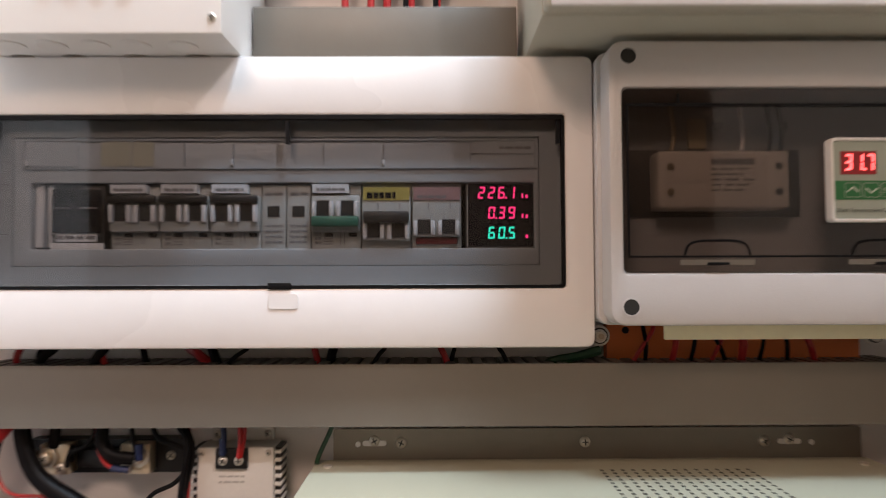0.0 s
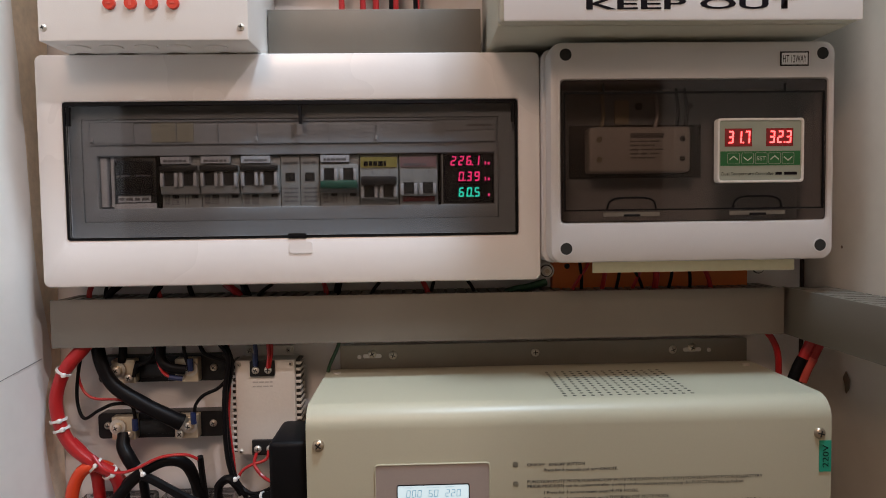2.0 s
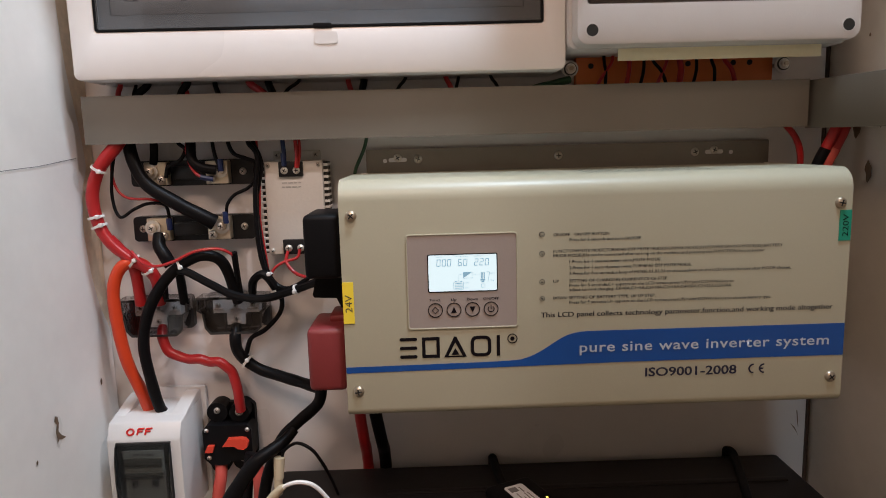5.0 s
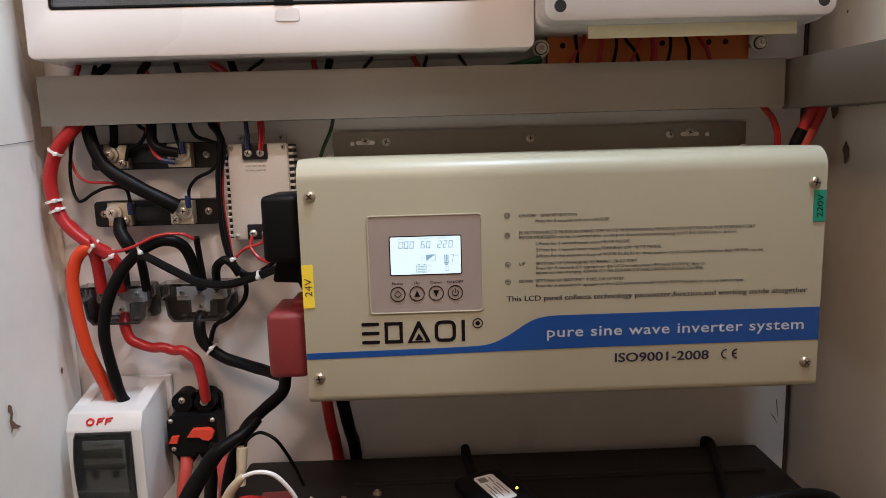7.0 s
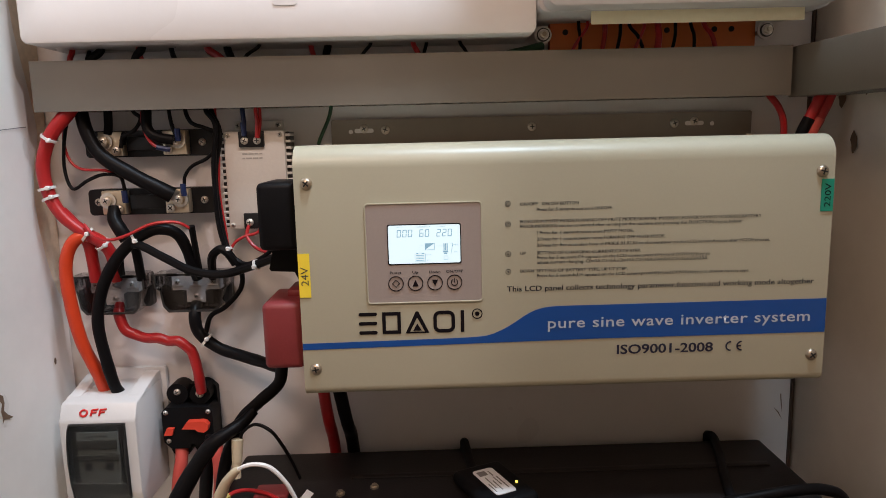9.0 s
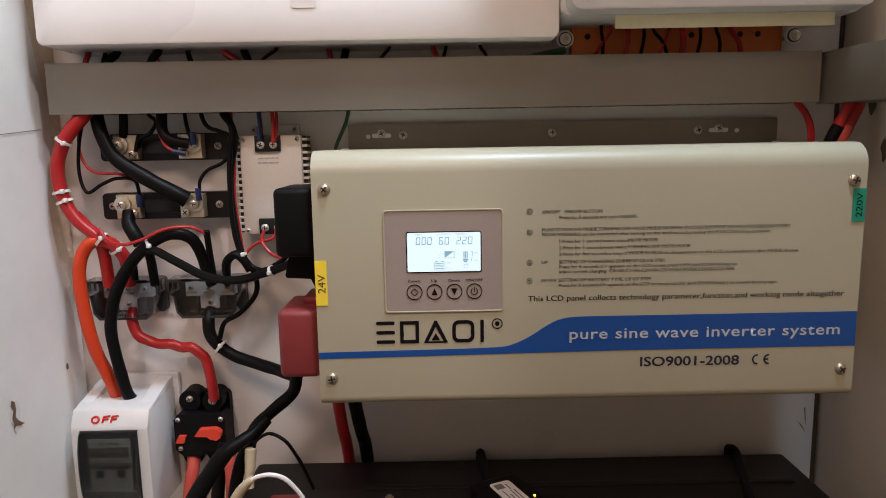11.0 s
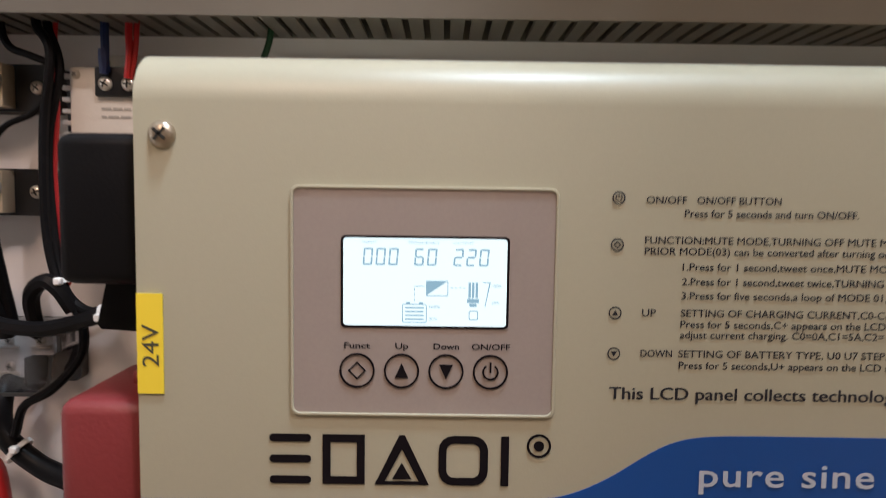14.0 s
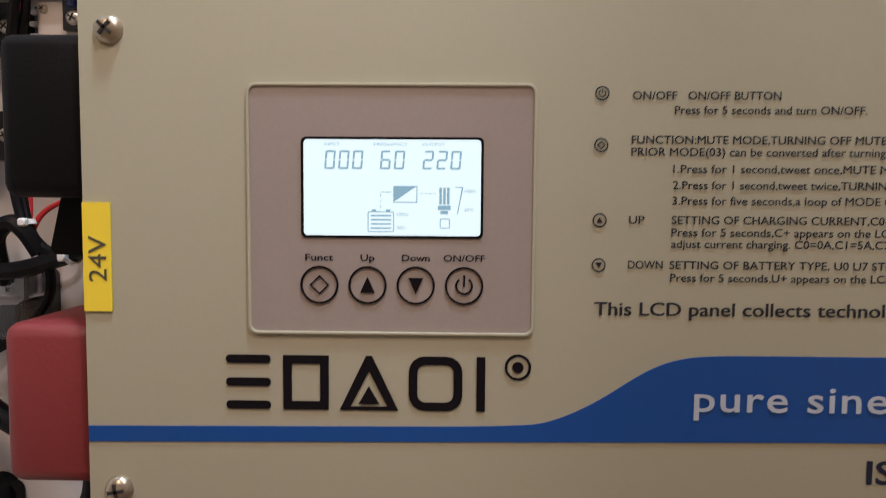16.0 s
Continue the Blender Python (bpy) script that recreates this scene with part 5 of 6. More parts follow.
for x in (-0.2795, -0.2720):
    b = tube(on_slope([(x, 0.0056), (x - 0.0003, 0.0030), (x - 0.0008, 0.0002)]), 0.0010, 6, 3)
    merge(b, tube(on_slope([(x - 0.0002, 0.0056), (x + 0.0030, 0.0058), (x + 0.0056, 0.0061)]), 0.0010, 6, 3))
    merge(b, tube(on_slope([(x - 0.0002, 0.0031), (x + 0.0022, 0.0034), (x + 0.0042, 0.0034)]), 0.0010, 6, 3))
    part("marker_letter", b, M_MARKER, en, "hand-written red letter F")

en.location += Vector((-0.0035, 0, -0.0065))
# ---- inline circuit breaker ----
cb = thing("inline_breaker", -0.207, WALL, 0.965, "black inline circuit breaker with red lever", "circuit breaker")
part("base", prism(rounded(-0.2300, -0.1840, 0.9700, 1.0300, 0.006), 0.552, WALL - 0.0005, 0.001), M_BLACK, cb)
part("body", prism([(-0.2320, 0.9790), (-0.2250, 0.9720), (-0.2080, 0.9720), (-0.2060, 0.9760), (-0.1860, 0.9760), (-0.1830, 0.9800), (-0.1830, 1.0090), (-0.1870, 1.0140), (-0.2280, 1.0140), (-0.2320, 1.0090)], 0.5300, 0.5525, 0.0015), M_BLACK, cb)
for x, z in ((-0.2190, 1.0240), (-0.1960, 0.9720)):
    part("lug_ear", disc(x, 0.540, z, 0.0105, 0.0195, 22), M_BLACK, cb)
    screw(cb, x, 0.540, z + 0.002, 0.0034)
for x, z in ((-0.1960, 1.0240), (-0.2180, 0.9700)):
    part("stud_boot", disc(x, 0.537, z, 0.0100, 0.0225, 22), M_BLACK, cb)
    screw(cb, x, 0.537, z + 0.001, 0.0042)
for x, z in ((-0.2280, 1.0090), (-0.1870, 1.0090), (-0.1870, 0.9815), (-0.2270, 0.9800)):
    screw(cb, x, 0.530, z, 0.0024)
part("reset_lever", prism([(-0.2110, 0.9945), (-0.1985, 0.9940), (-0.1960, 0.9915), (-0.1900, 0.9905), (-0.1862, 0.9930), (-0.1855, 0.9975), (-0.1880, 1.0010), (-0.1920, 1.0020), (-0.2060, 1.0015)], 0.5230, 0.5305, 0.0016), M_REDLEVER, cb, "red reset lever")
part("trip_button", prism([(-0.2300, 0.9870), (-0.2220, 0.9870), (-0.2200, 0.9940), (-0.2270, 0.9940)], 0.5260, 0.5305, 0.0006), M_REDLEVER, cb, "small red trip tab")

cb.location += Vector((-0.0045, 0, -0.011))
# ---- battery ----
bt = thing("battery", 0.10, 0.42, 0.740, "large black battery with webbing straps and label", "battery")
part("case", box(-0.165, 0.361, 0.30, 0.548, 0.7403, 0.9260, 0.006, 3), M_BATT, bt)
part("lid", box(-0.163, 0.359, 0.302, 0.546, 0.9255, 0.9455, 0.005, 3), M_BATT, bt)
for x, dx, r in ((0.059, 0.012, 0.0046), (0.309, -0.042, 0.0042)):
    part("strap", tube([(x + 1.6 * dx, 0.30, 0.941), (x + 1.4 * dx, 0.33, 0.9485), (x + 0.6 * dx, 0.45, 0.9478), (x, 0.535, 0.9480), (x - 0.001, 0.551, 0.9480), (x - 0.001, 0.5535, 0.936), (x - 0.001, 0.5535, 0.85)], r, 10), M_BLACK, bt)
part("lid_rib", box(-0.05, 0.34, 0.486, 0.494, 0.9450, 0.9472, 0.001), M_BATT, bt)
ad = thing("power_adapter", 0.078, 0.443, 0.9460, "black power adapter with white label and amber lamp", "adapter")
LIE = Matrix.Translation((0.0787, 0.4510, 0.9582)) @ Matrix.Rotation(radians(-65.5), 4, "Z")


def lying(b):
    bmesh.ops.transform(b, matrix=LIE, verts=b.verts)
    return b


part("body", lying(box(-0.036, 0.034, -0.024, 0.026, -0.0125, -0.0004, 0.005, 3)), M_BLACK, ad)
lab = part("label", lying(prism_z(rounded(-0.0228, 0.0228, -0.0099, 0.0099, 0.003), -0.0003, 0.0004)), M_PAPER, ad, "white printed label with grey bars")
for x0, x1, y0, y1 in ((-0.019, -0.011, -0.0075, 0.0005), (-0.017, -0.008, 0.0030, 0.0042), (-0.006, 0.016, 0.0050, 0.0062), (-0.006, 0.009, 0.0020, 0.0030), (0.000, 0.017, -0.0015, -0.0005), (-0.008, 0.012, -0.0050, -0.0040), (0.004, 0.018, -0.0080, -0.0070)):
    part("print_bar", lying(box(x0, x1, y0, y1, 0.0004, 0.0006)), M_GREYINK, lab)
part("lamp", lying(disc(0.0104, 0.0165, 0.0002, 0.0011, 0.001, 10, "z")), E_AMBER, ad, "tiny amber lamp")
cl = solo("cable_loop", tube([(0.212, 0.396, 0.9500), (0.245, 0.400, 0.9570), (0.285, 0.402, 0.9630), (0.318, 0.404, 0.9665), (0.345, 0.410, 0.9630), (0.364, 0.414, 0.9530), (0.3695, 0.418, 0.930), (0.3700, 0.420, 0.88)], 0.0046, 10), M_RUBBER, "black cable looping over the battery edge", "cable", "cables")
solo("red_wire", tube([(-0.163, 0.449, 0.9475), (-0.156, 0.450, 0.9500), (-0.149, 0.455, 0.9530), (-0.140, 0.457, 0.9540), (-0.127, 0.455, 0.9535), (-0.114, 0.450, 0.9515), (-0.100, 0.440, 0.9480), (-0.088, 0.425, 0.9470)], 0.0018, 8, 5), M_RED, "thin red wire lying over the battery top", "wire", "thin wires")
solo("wire_sleeve", tube([(-0.164, 0.4465, 0.9475), (-0.158, 0.4490, 0.9495), (-0.152, 0.4530, 0.9518)], 0.0026, 8, 4), M_YELLOWLAB, "yellow sleeve on the thin red wire", "sleeve")
part("terminal_cap", box(-0.132, -0.102, 0.452, 0.474, 0.9452, 0.9505, 0.002), M_REDCOVER, bt, "dull red terminal cap")
tag = box(-0.0035, 0.0035, -0.009, 0.009, 0, 0.0008)
bmesh.ops.transform(tag, matrix=Matrix.Translation((-0.086, 0.455, 0.9466)) @ Matrix.Rotation(radians(-12), 4, "Z") @ Matrix.Rotation(radians(30), 4, "Y"), verts=tag.verts)
solo("paper_tag", tag, M_PAPER, "small white paper tag on the battery", "tag")
for x, y in ((-0.0566, 0.460), (-0.0273, 0.470)):
    b = disc(x, y, 0.9462, 0.0040, 0.0016, 16, "z")
    merge(b, disc(x, y, 0.9480, 0.0024, 0.0024, 6, "z"))
    part("terminal_bolt", b, M_FSCREW, bt, "small dull metal bolt")

# ---- connector strip above the upper duct ----
cs = thing("connector_strip", -0.02, WALL, 1.620, "black connector strip with a green end block", "connector strip")
part("body", box(-0.1150, 0.0280, 0.534, WALL - 0.0005, 1.6220, 1.6600, 0.002), M_BLACK, cs)
part("end_block", box(0.0300, 0.0680, 0.536, WALL - 0.0005, 1.6240, 1.6600, 0.002), M_GREENW, cs, "dark green terminal block")

# ---- cables ----
def cable(name, pts, r, material, label, group="cables", category="cable", r_end=None, steps=8):
    return solo(name, tube(pts, r, 12 if r > 0.004 else 8, steps, r_end), material, label, category, group)


def tie(pts, r, at, label="white nylon cable tie round the cable"):
    """A cable tie round the line at a share of its length, with its cut-off head."""
    line = curve_points(pts, 8)
    i = min(len(line) - 2, max(1, int(at * (len(line) - 1))))
    c, d = line[i], (line[i + 1] - line[i - 1]).normalized()
    s = d.orthogonal().normalized()
    u = d.cross(s)
    t = thing("cable_tie", c.x, c.y, c.z, label, "cable tie", "cable ties")
    b = bmesh.new()
    n = 20
    rings = []
    for rr, off in ((r + 0.0002, -0.0012), (r + 0.0010, -0.0012), (r + 0.0010, 0.0012), (r + 0.0002, 0.0012)):
        rings.append([b.verts.new(c + d * off + rr * (math.cos(2 * math.pi * k / n) * s + math.sin(2 * math.pi * k / n) * u)) for k in range(n)])
    for k in range(4):
        p, q = rings[k], rings[(k + 1) % 4]
        for j in range(n):
            b.faces.new((p[j], p[(j + 1) % n], q[(j + 1) % n], q[j]))
    part("band", b, M_TIE, t)
    front = Vector((0.5, -0.8, 0.1)).normalized()
    front = (front - d * front.dot(d)).normalized()
    o = c + front * (r + 0.0016)
    h = bmesh.new()
    bmesh.ops.create_cube(h, size=0.0038)
    bmesh.ops.bevel(h, geom=h.edges[:], offset=0.0007, segments=1, affect="EDGES")
    bmesh.ops.translate(h, verts=h.verts, vec=o)
    part("head", h, M_TIE, t)
    return t


MAIN = [(-0.2810, 0.5300, 1.3039), (-0.2879, 0.5180, 1.2855), (-0.3000, 0.5150, 1.2708), (-0.3088, 0.5150, 1.2570), (-0.3145, 0.5150, 1.2363), (-0.3114, 0.5150, 1.2124), (-0.3008, 0.5150, 1.1924), (-0.2826, 0.5170, 1.1753), (-0.2740, 0.5215, 1.1680), (-0.2690, 0.5265, 1.1590)]
cable("battery_cable", MAIN, 0.0066, M_RED, "thick glossy red cable bundled with white ties", r_end=0.0048)
for a in (0.30, 0.54, 0.58, 0.78, 0.93):
    tie(MAIN, 0.0064, a)
ORANGE = [(-0.270, 0.540, 1.150), (-0.277, 0.528, 1.168), (-0.286, 0.517, 1.1745), (-0.2965, 0.514, 1.167), (-0.3025, 0.512, 1.148), (-0.3015, 0.511, 1.117), (-0.2965, 0.513, 1.078), (-0.2885, 0.518, 1.048), (-0.284, 0.524, 1.024)]
cable("orange_cable", ORANGE, 0.0057, M_ORANGE, "thick orange cable looping into the breaker box")
cable("red_cable", [(-0.3040, 0.5165, 1.1975), (-0.2935, 0.5200, 1.1830), (-0.2862, 0.5240, 1.1680), (-0.2850, 0.5265, 1.1500), (-0.2855, 0.5300, 1.1301)], 0.0054, M_RED, "thick red cable into the distribution block")
cable("red_cable", [(-0.2985, 0.5160, 1.1900), (-0.2810, 0.5185, 1.1745), (-0.2695, 0.5225, 1.1640), (-0.2665, 0.5270, 1.1500), (-0.2676, 0.5320, 1.1299)], 0.0054, M_RED, "thick red cable into the distribution block")
SHB = [(-0.2822, 0.5350, 1.3037), (-0.2814, 0.5270, 1.2863), (-0.2761, 0.5240, 1.2647), (-0.2648, 0.5230, 1.2459), (-0.2396, 0.5240, 1.2281), (-0.2160, 0.5280, 1.2135), (-0.2085, 0.5310, 1.2085)]
cable("black_cable", SHB, 0.0052, M_RUBBER, "thick black cable down to the lower shunt", r_end=0.0078)
BUS = [(-0.2696, 0.5220, 1.0215), (-0.2710, 0.5150, 1.0325), (-0.2751, 0.5120, 1.0596), (-0.2780, 0.5100, 1.0946), (-0.2710, 0.5100, 1.1262), (-0.2552, 0.5100, 1.1535), (-0.2358, 0.5100, 1.1716), (-0.2158, 0.5120, 1.1796), (-0.2002, 0.5180, 1.1722), (-0.1930, 0.5260, 1.1444), (-0.1915, 0.5320, 1.1299)]
cable("black_cable", BUS, 0.0053, M_RUBBER, "thick black cable arching between box and block")
tie(BUS, 0.0053, 0.60)
LOW = [(-0.2635, 0.5330, 1.1340), (-0.2564, 0.5200, 1.1570), (-0.2359, 0.5080, 1.1667), (-0.2113, 0.5060, 1.1547), (-0.1877, 0.5070, 1.1415), (-0.1618, 0.5080, 1.1373), (-0.1387, 0.5080, 1.1424), (-0.1124, 0.5000, 1.1519), (-0.0983, 0.4900, 1.1585)]
cable("black_cable", LOW, 0.0040, M_RUBBER, "glossy black cable across the distribution blocks")
tie(LOW, 0.0040, 0.80)
cable("black_cable", [(-0.1973, 0.5450, 1.1045), (-0.1972, 0.5330, 1.0970), (-0.1935, 0.5280, 1.0788), (-0.1756, 0.5260, 1.0634), (-0.1524, 0.5200, 1.0565), (-0.1260, 0.5050, 1.0534), (-0.1067, 0.4850, 1.0547)], 0.0055, M_RUBBER, "thick black cable to the red terminal cover")
tie([(-0.1973, 0.5450, 1.1045), (-0.1972, 0.5330, 1.0970), (-0.1935, 0.5280, 1.0788), (-0.1756, 0.5260, 1.0634), (-0.1524, 0.5200, 1.0565), (-0.1260, 0.5050, 1.0534), (-0.1067, 0.4850, 1.0547)], 0.0066, 0.42)
cable("red_cable", [(-0.2707, 0.5420, 1.1048), (-0.2697, 0.5350, 1.0960), (-0.2640, 0.5320, 1.0822), (-0.2550, 0.5330, 1.0762), (-0.2441, 0.5320, 1.0728), (-0.2340, 0.5320, 1.0726), (-0.2245, 0.5330, 1.0690), (-0.2150, 0.5325, 1.0688), (-0.2070, 0.5330, 1.0622), (-0.2026, 0.5335, 1.0560), (-0.1985, 0.5320, 1.0382), (-0.1981, 0.5360, 1.0160)], 0.0050, M_RED, "red cable from the block to the inline breaker")
cable("thin_red_wire", [(-0.2821, 0.5120, 1.1856), (-0.2713, 0.5070, 1.1758), (-0.2574, 0.5040, 1.1719), (-0.2404, 0.5030, 1.1760), (-0.2194, 0.5050, 1.1849), (-0.1986, 0.5080, 1.1858), (-0.1870, 0.5140, 1.1785)], 0.0014, M_RED, "thin red wire across the cables", "thin wires", "wire")
cable("black_stub", [(-0.1870, 0.5140, 1.1815), (-0.1875, 0.5200, 1.1630), (-0.1884, 0.5310, 1.1319)], 0.0030, M_RUBBER, "black sleeved wire into the distribution block", "thin wires", "wire")
cable("black_stub", [(-0.2432, 0.5200, 1.1671), (-0.2432, 0.5250, 1.1547), (-0.2441, 0.5320, 1.1299)], 0.0042, M_RUBBER, "black sleeved wire into the distribution block", "thin wires", "wire")
cable("black_stub", [(-0.2640, 0.5360, 1.1975), (-0.2628, 0.5300, 1.1880), (-0.2570, 0.5260, 1.1790), (-0.2515, 0.5260, 1.1690)], 0.0062, M_RUBBER, "thick black heat-shrink sleeve below the shunt", "cables", "cable")
cable("long_wire", [(-0.1710, 0.5350, 1.2992), (-0.1702, 0.5270, 1.2846), (-0.1615, 0.5230, 1.2699), (-0.1657, 0.5230, 1.2332), (-0.1650, 0.5210, 1.1872), (-0.1586, 0.5190, 1.1580), (-0.1468, 0.5170, 1.1408), (-0.1472, 0.5170, 1.1225), (-0.1626, 0.5180, 1.1051), (-0.1779, 0.5200, 1.0958), (-0.1843, 0.5220, 1.0802)], 0.0023, M_RUBBER, "black wire running down beside the converter", "thin wires", "wire")
cable("long_wire", [(-0.1671, 0.5350, 1.2992), (-0.1663, 0.5300, 1.2845), (-0.1592, 0.5270, 1.2629), (-0.1659, 0.5270, 1.2270), (-0.1627, 0.5240, 1.1810), (-0.1556, 0.5200, 1.1549), (-0.1407, 0.5150, 1.1450), (-0.1205, 0.5070, 1.1536), (-0.1082, 0.5000, 1.1661)], 0.0022, M_RUBBER, "black wire running down beside the converter", "thin wires", "wire")
cable("long_wire", [(-0.1642, 0.5370, 1.2991), (-0.1634, 0.5310, 1.2796), (-0.1626, 0.5300, 1.2449), (-0.1642, 0.5290, 1.2099), (-0.1604, 0.5270, 1.1748), (-0.1576, 0.5220, 1.1578)], 0.0013, M_RED, "thin red wire beside the converter", "thin wires", "wire")
tie([(-0.1650, 0.5210, 1.1872), (-0.1586, 0.5190, 1.1580), (-0.1468, 0.5170, 1.1408)], 0.0045, 0.52)
cable("black_cable", [(-0.1774, 0.5330, 1.1298), (-0.1727, 0.5200, 1.1509), (-0.1635, 0.5160, 1.1592), (-0.1566, 0.5160, 1.1551), (-0.1508, 0.5180, 1.1449)], 0.0040, M_RUBBER, "short black cable looping from the block")
cable("curled_wire", [(-0.2965, 0.5400, 1.2937), (-0.2994, 0.5280, 1.2625), (-0.3007, 0.5250, 1.2349), (-0.2943, 0.5230, 1.2171), (-0.2803, 0.5230, 1.2241), (-0.2674, 0.5250, 1.2290), (-0.2527, 0.5270, 1.2269), (-0.2496, 0.5280, 1.2129)], 0.0016, M_RUBBER, "thin black wire curling beside the red cable", "thin wires", "wire")
cable("curled_wire", [(-0.2985, 0.5400, 1.2917), (-0.3009, 0.5300, 1.2664), (-0.2980, 0.5280, 1.2457), (-0.2870, 0.5260, 1.2349), (-0.2663, 0.5270, 1.2329), (-0.2557, 0.5300, 1.2288)], 0.0013, M_RED, "thin red wire curling beside the red cable", "thin wires", "wire")
for pts, r, m in (
        ([(-0.2608, 0.5360, 1.2988), (-0.2610, 0.5340, 1.2842), (-0.2618, 0.5345, 1.2745), (-0.2640, 0.5365, 1.2660)], 0.0040, M_RUBBER),
        ([(-0.2253, 0.5360, 1.2990), (-0.2250, 0.5300, 1.2844), (-0.2238, 0.5270, 1.2697), (-0.2161, 0.5260, 1.2618), (-0.2024, 0.5290, 1.2587)], 0.0046, M_RUBBER),
        ([(-0.2066, 0.5360, 1.2990), (-0.2048, 0.5310, 1.2844), (-0.2021, 0.5280, 1.2717), (-0.1985, 0.5290, 1.2587)], 0.0018, M_RUBBER),
        ([(-0.1908, 0.5360, 1.2991), (-0.1900, 0.5310, 1.2844), (-0.1843, 0.5280, 1.2737), (-0.1735, 0.5270, 1.2693), (-0.1617, 0.5270, 1.2649)], 0.0019, M_RUBBER),
        ([(-0.2432, 0.5360, 1.2940), (-0.2364, 0.5310, 1.2843), (-0.2301, 0.5290, 1.2785), (-0.2357, 0.5280, 1.2686), (-0.2478, 0.5300, 1.2626), (-0.2511, 0.5310, 1.2526)], 0.0018, M_RUBBER),
        ([(-0.2284, 0.5360, 1.2940), (-0.2280, 0.5280, 1.2824), (-0.2263, 0.5260, 1.2677), (-0.2192, 0.5260, 1.2548), (-0.2066, 0.5300, 1.2503)], 0.0016, M_RED),
        ([(-0.1618, 0.5270, 1.2569), (-0.1649, 0.5260, 1.2490), (-0.1730, 0.5260, 1.2410), (-0.1860, 0.5260, 1.2350), (-0.1937, 0.5270, 1.2260), (-0.1954, 0.5280, 1.2169)], 0.0016, M_RUBBER),
        ([(-0.1389, 0.5370, 1.2992), (-0.1386, 0.5310, 1.2856), (-0.1373, 0.5280, 1.2718), (-0.1380, 0.5280, 1.2609)], 0.0022, M_BLUEW),
        ([(-0.1275, 0.5370, 1.2992), (-0.1267, 0.5310, 1.2856), (-0.1254, 0.5280, 1.2718), (-0.1266, 0.5280, 1.2589)], 0.0018, M_RED),
        ([(-0.1241, 0.5370, 1.2993), (-0.1232, 0.5320, 1.2856), (-0.1229, 0.5290, 1.2718), (-0.1253, 0.5290, 1.2589)], 0.0014, M_RED),
        ([(-0.1278, 0.5280, 1.1808), (-0.1304, 0.5260, 1.1728), (-0.1434, 0.5240, 1.1689), (-0.1525, 0.5230, 1.1628), (-0.1577, 0.5210, 1.1518)], 0.0014, M_RED),
        ([(-0.1393, 0.5280, 1.1788), (-0.1404, 0.5240, 1.1689), (-0.1315, 0.5200, 1.1589), (-0.1185, 0.5120, 1.1553)], 0.0016, M_RED)):
    cable("thin_wire", pts, r, m, "blue sleeved wire from the duct" if m is M_BLUEW else "red wire from the duct to a terminal" if m is M_RED else "black wire from the duct to a terminal", "thin wires", "wire", steps=6)
for x, z, y in ((-0.1965, 1.210, 0.5275), (-0.2505, 1.205, 0.5280), (-0.198, 1.260, 0.5285), (-0.138, 1.264, 0.528)):
    cable("crimp_sleeve", [(x, y, z + 0.009), (x, y, z + 0.004), (x, y + 0.001, z - 0.002)], 0.0027, M_BLUEW, "blue crimp sleeve on a wire end", "crimp sleeves", "crimp")
cable("crimp_sleeve", [(-0.2470, 0.5320, 1.2660), (-0.2490, 0.5330, 1.2620), (-0.2505, 0.5345, 1.2560)], 0.0026, M_RUBBER, "black crimp sleeve on a wire end", "crimp sleeves", "crimp")
cable("crimp_sleeve", [(-0.2173, 0.5265, 1.2528), (-0.2115, 0.5285, 1.2513), (-0.2061, 0.5300, 1.2503)], 0.0026, M_BLUEW, "blue crimp sleeve on a wire end", "crimp sleeves", "crimp")
# below the terminal covers
DOWN = [(-0.1013, 0.4750, 1.0709), (-0.1056, 0.4800, 1.0571), (-0.1109, 0.4840, 1.0403), (-0.1294, 0.4850, 1.0237), (-0.1447, 0.4820, 1.0095), (-0.1531, 0.4780, 0.9911), (-0.1617, 0.4760, 0.9672), (-0.1697, 0.4700, 0.9203)]
cable("black_cable", DOWN, 0.0055, M_RUBBER, "thick braided black cable down from the red cover")
cable("black_cable", [(-0.1335, 0.4820, 1.0170), (-0.1420, 0.4740, 1.0095), (-0.1535, 0.4640, 1.0040), (-0.1648, 0.4580, 0.9970), (-0.1793, 0.4560, 0.9784), (-0.1940, 0.4520, 0.9538), (-0.2110, 0.4480, 0.9174)], 0.0048, M_RUBBER, "thick grey-black cable bending down to the battery", r_end=0.0088)
cable("red_cable", [(-0.0734, 0.5050, 1.0532), (-0.0752, 0.5120, 1.0215), (-0.0729, 0.5160, 0.9929), (-0.0725, 0.5330, 0.9700), (-0.0730, 0.5495, 0.9440), (-0.0730, 0.5500, 0.9300)], 0.0056, M_RED, "red cable from the inverter to the battery")
cable("black_cable", [(-0.0632, 0.5050, 1.0531), (-0.0604, 0.5120, 1.0214), (-0.0555, 0.5160, 0.9896), (-0.0545, 0.5330, 0.9700), (-0.0545, 0.5490, 0.9440), (-0.0545, 0.5495, 0.9300)], 0.0062, M_RUBBER, "black cable from the inverter to the battery")
cable("red_cable", [(-0.2223, 0.5380, 0.9593), (-0.2220, 0.5320, 0.9471), (-0.2249, 0.5300, 0.9313), (-0.2293, 0.5300, 0.8994)], 0.0062, M_PINK, "faded red sleeve below the inline breaker")
cable("red_cable", [(-0.1782, 0.5050, 0.9754), (-0.1743, 0.5000, 0.9600), (-0.1736, 0.4970, 0.9444), (-0.1765, 0.4950, 0.9021)], 0.0062, M_PINK, "faded red sleeve beside the battery")
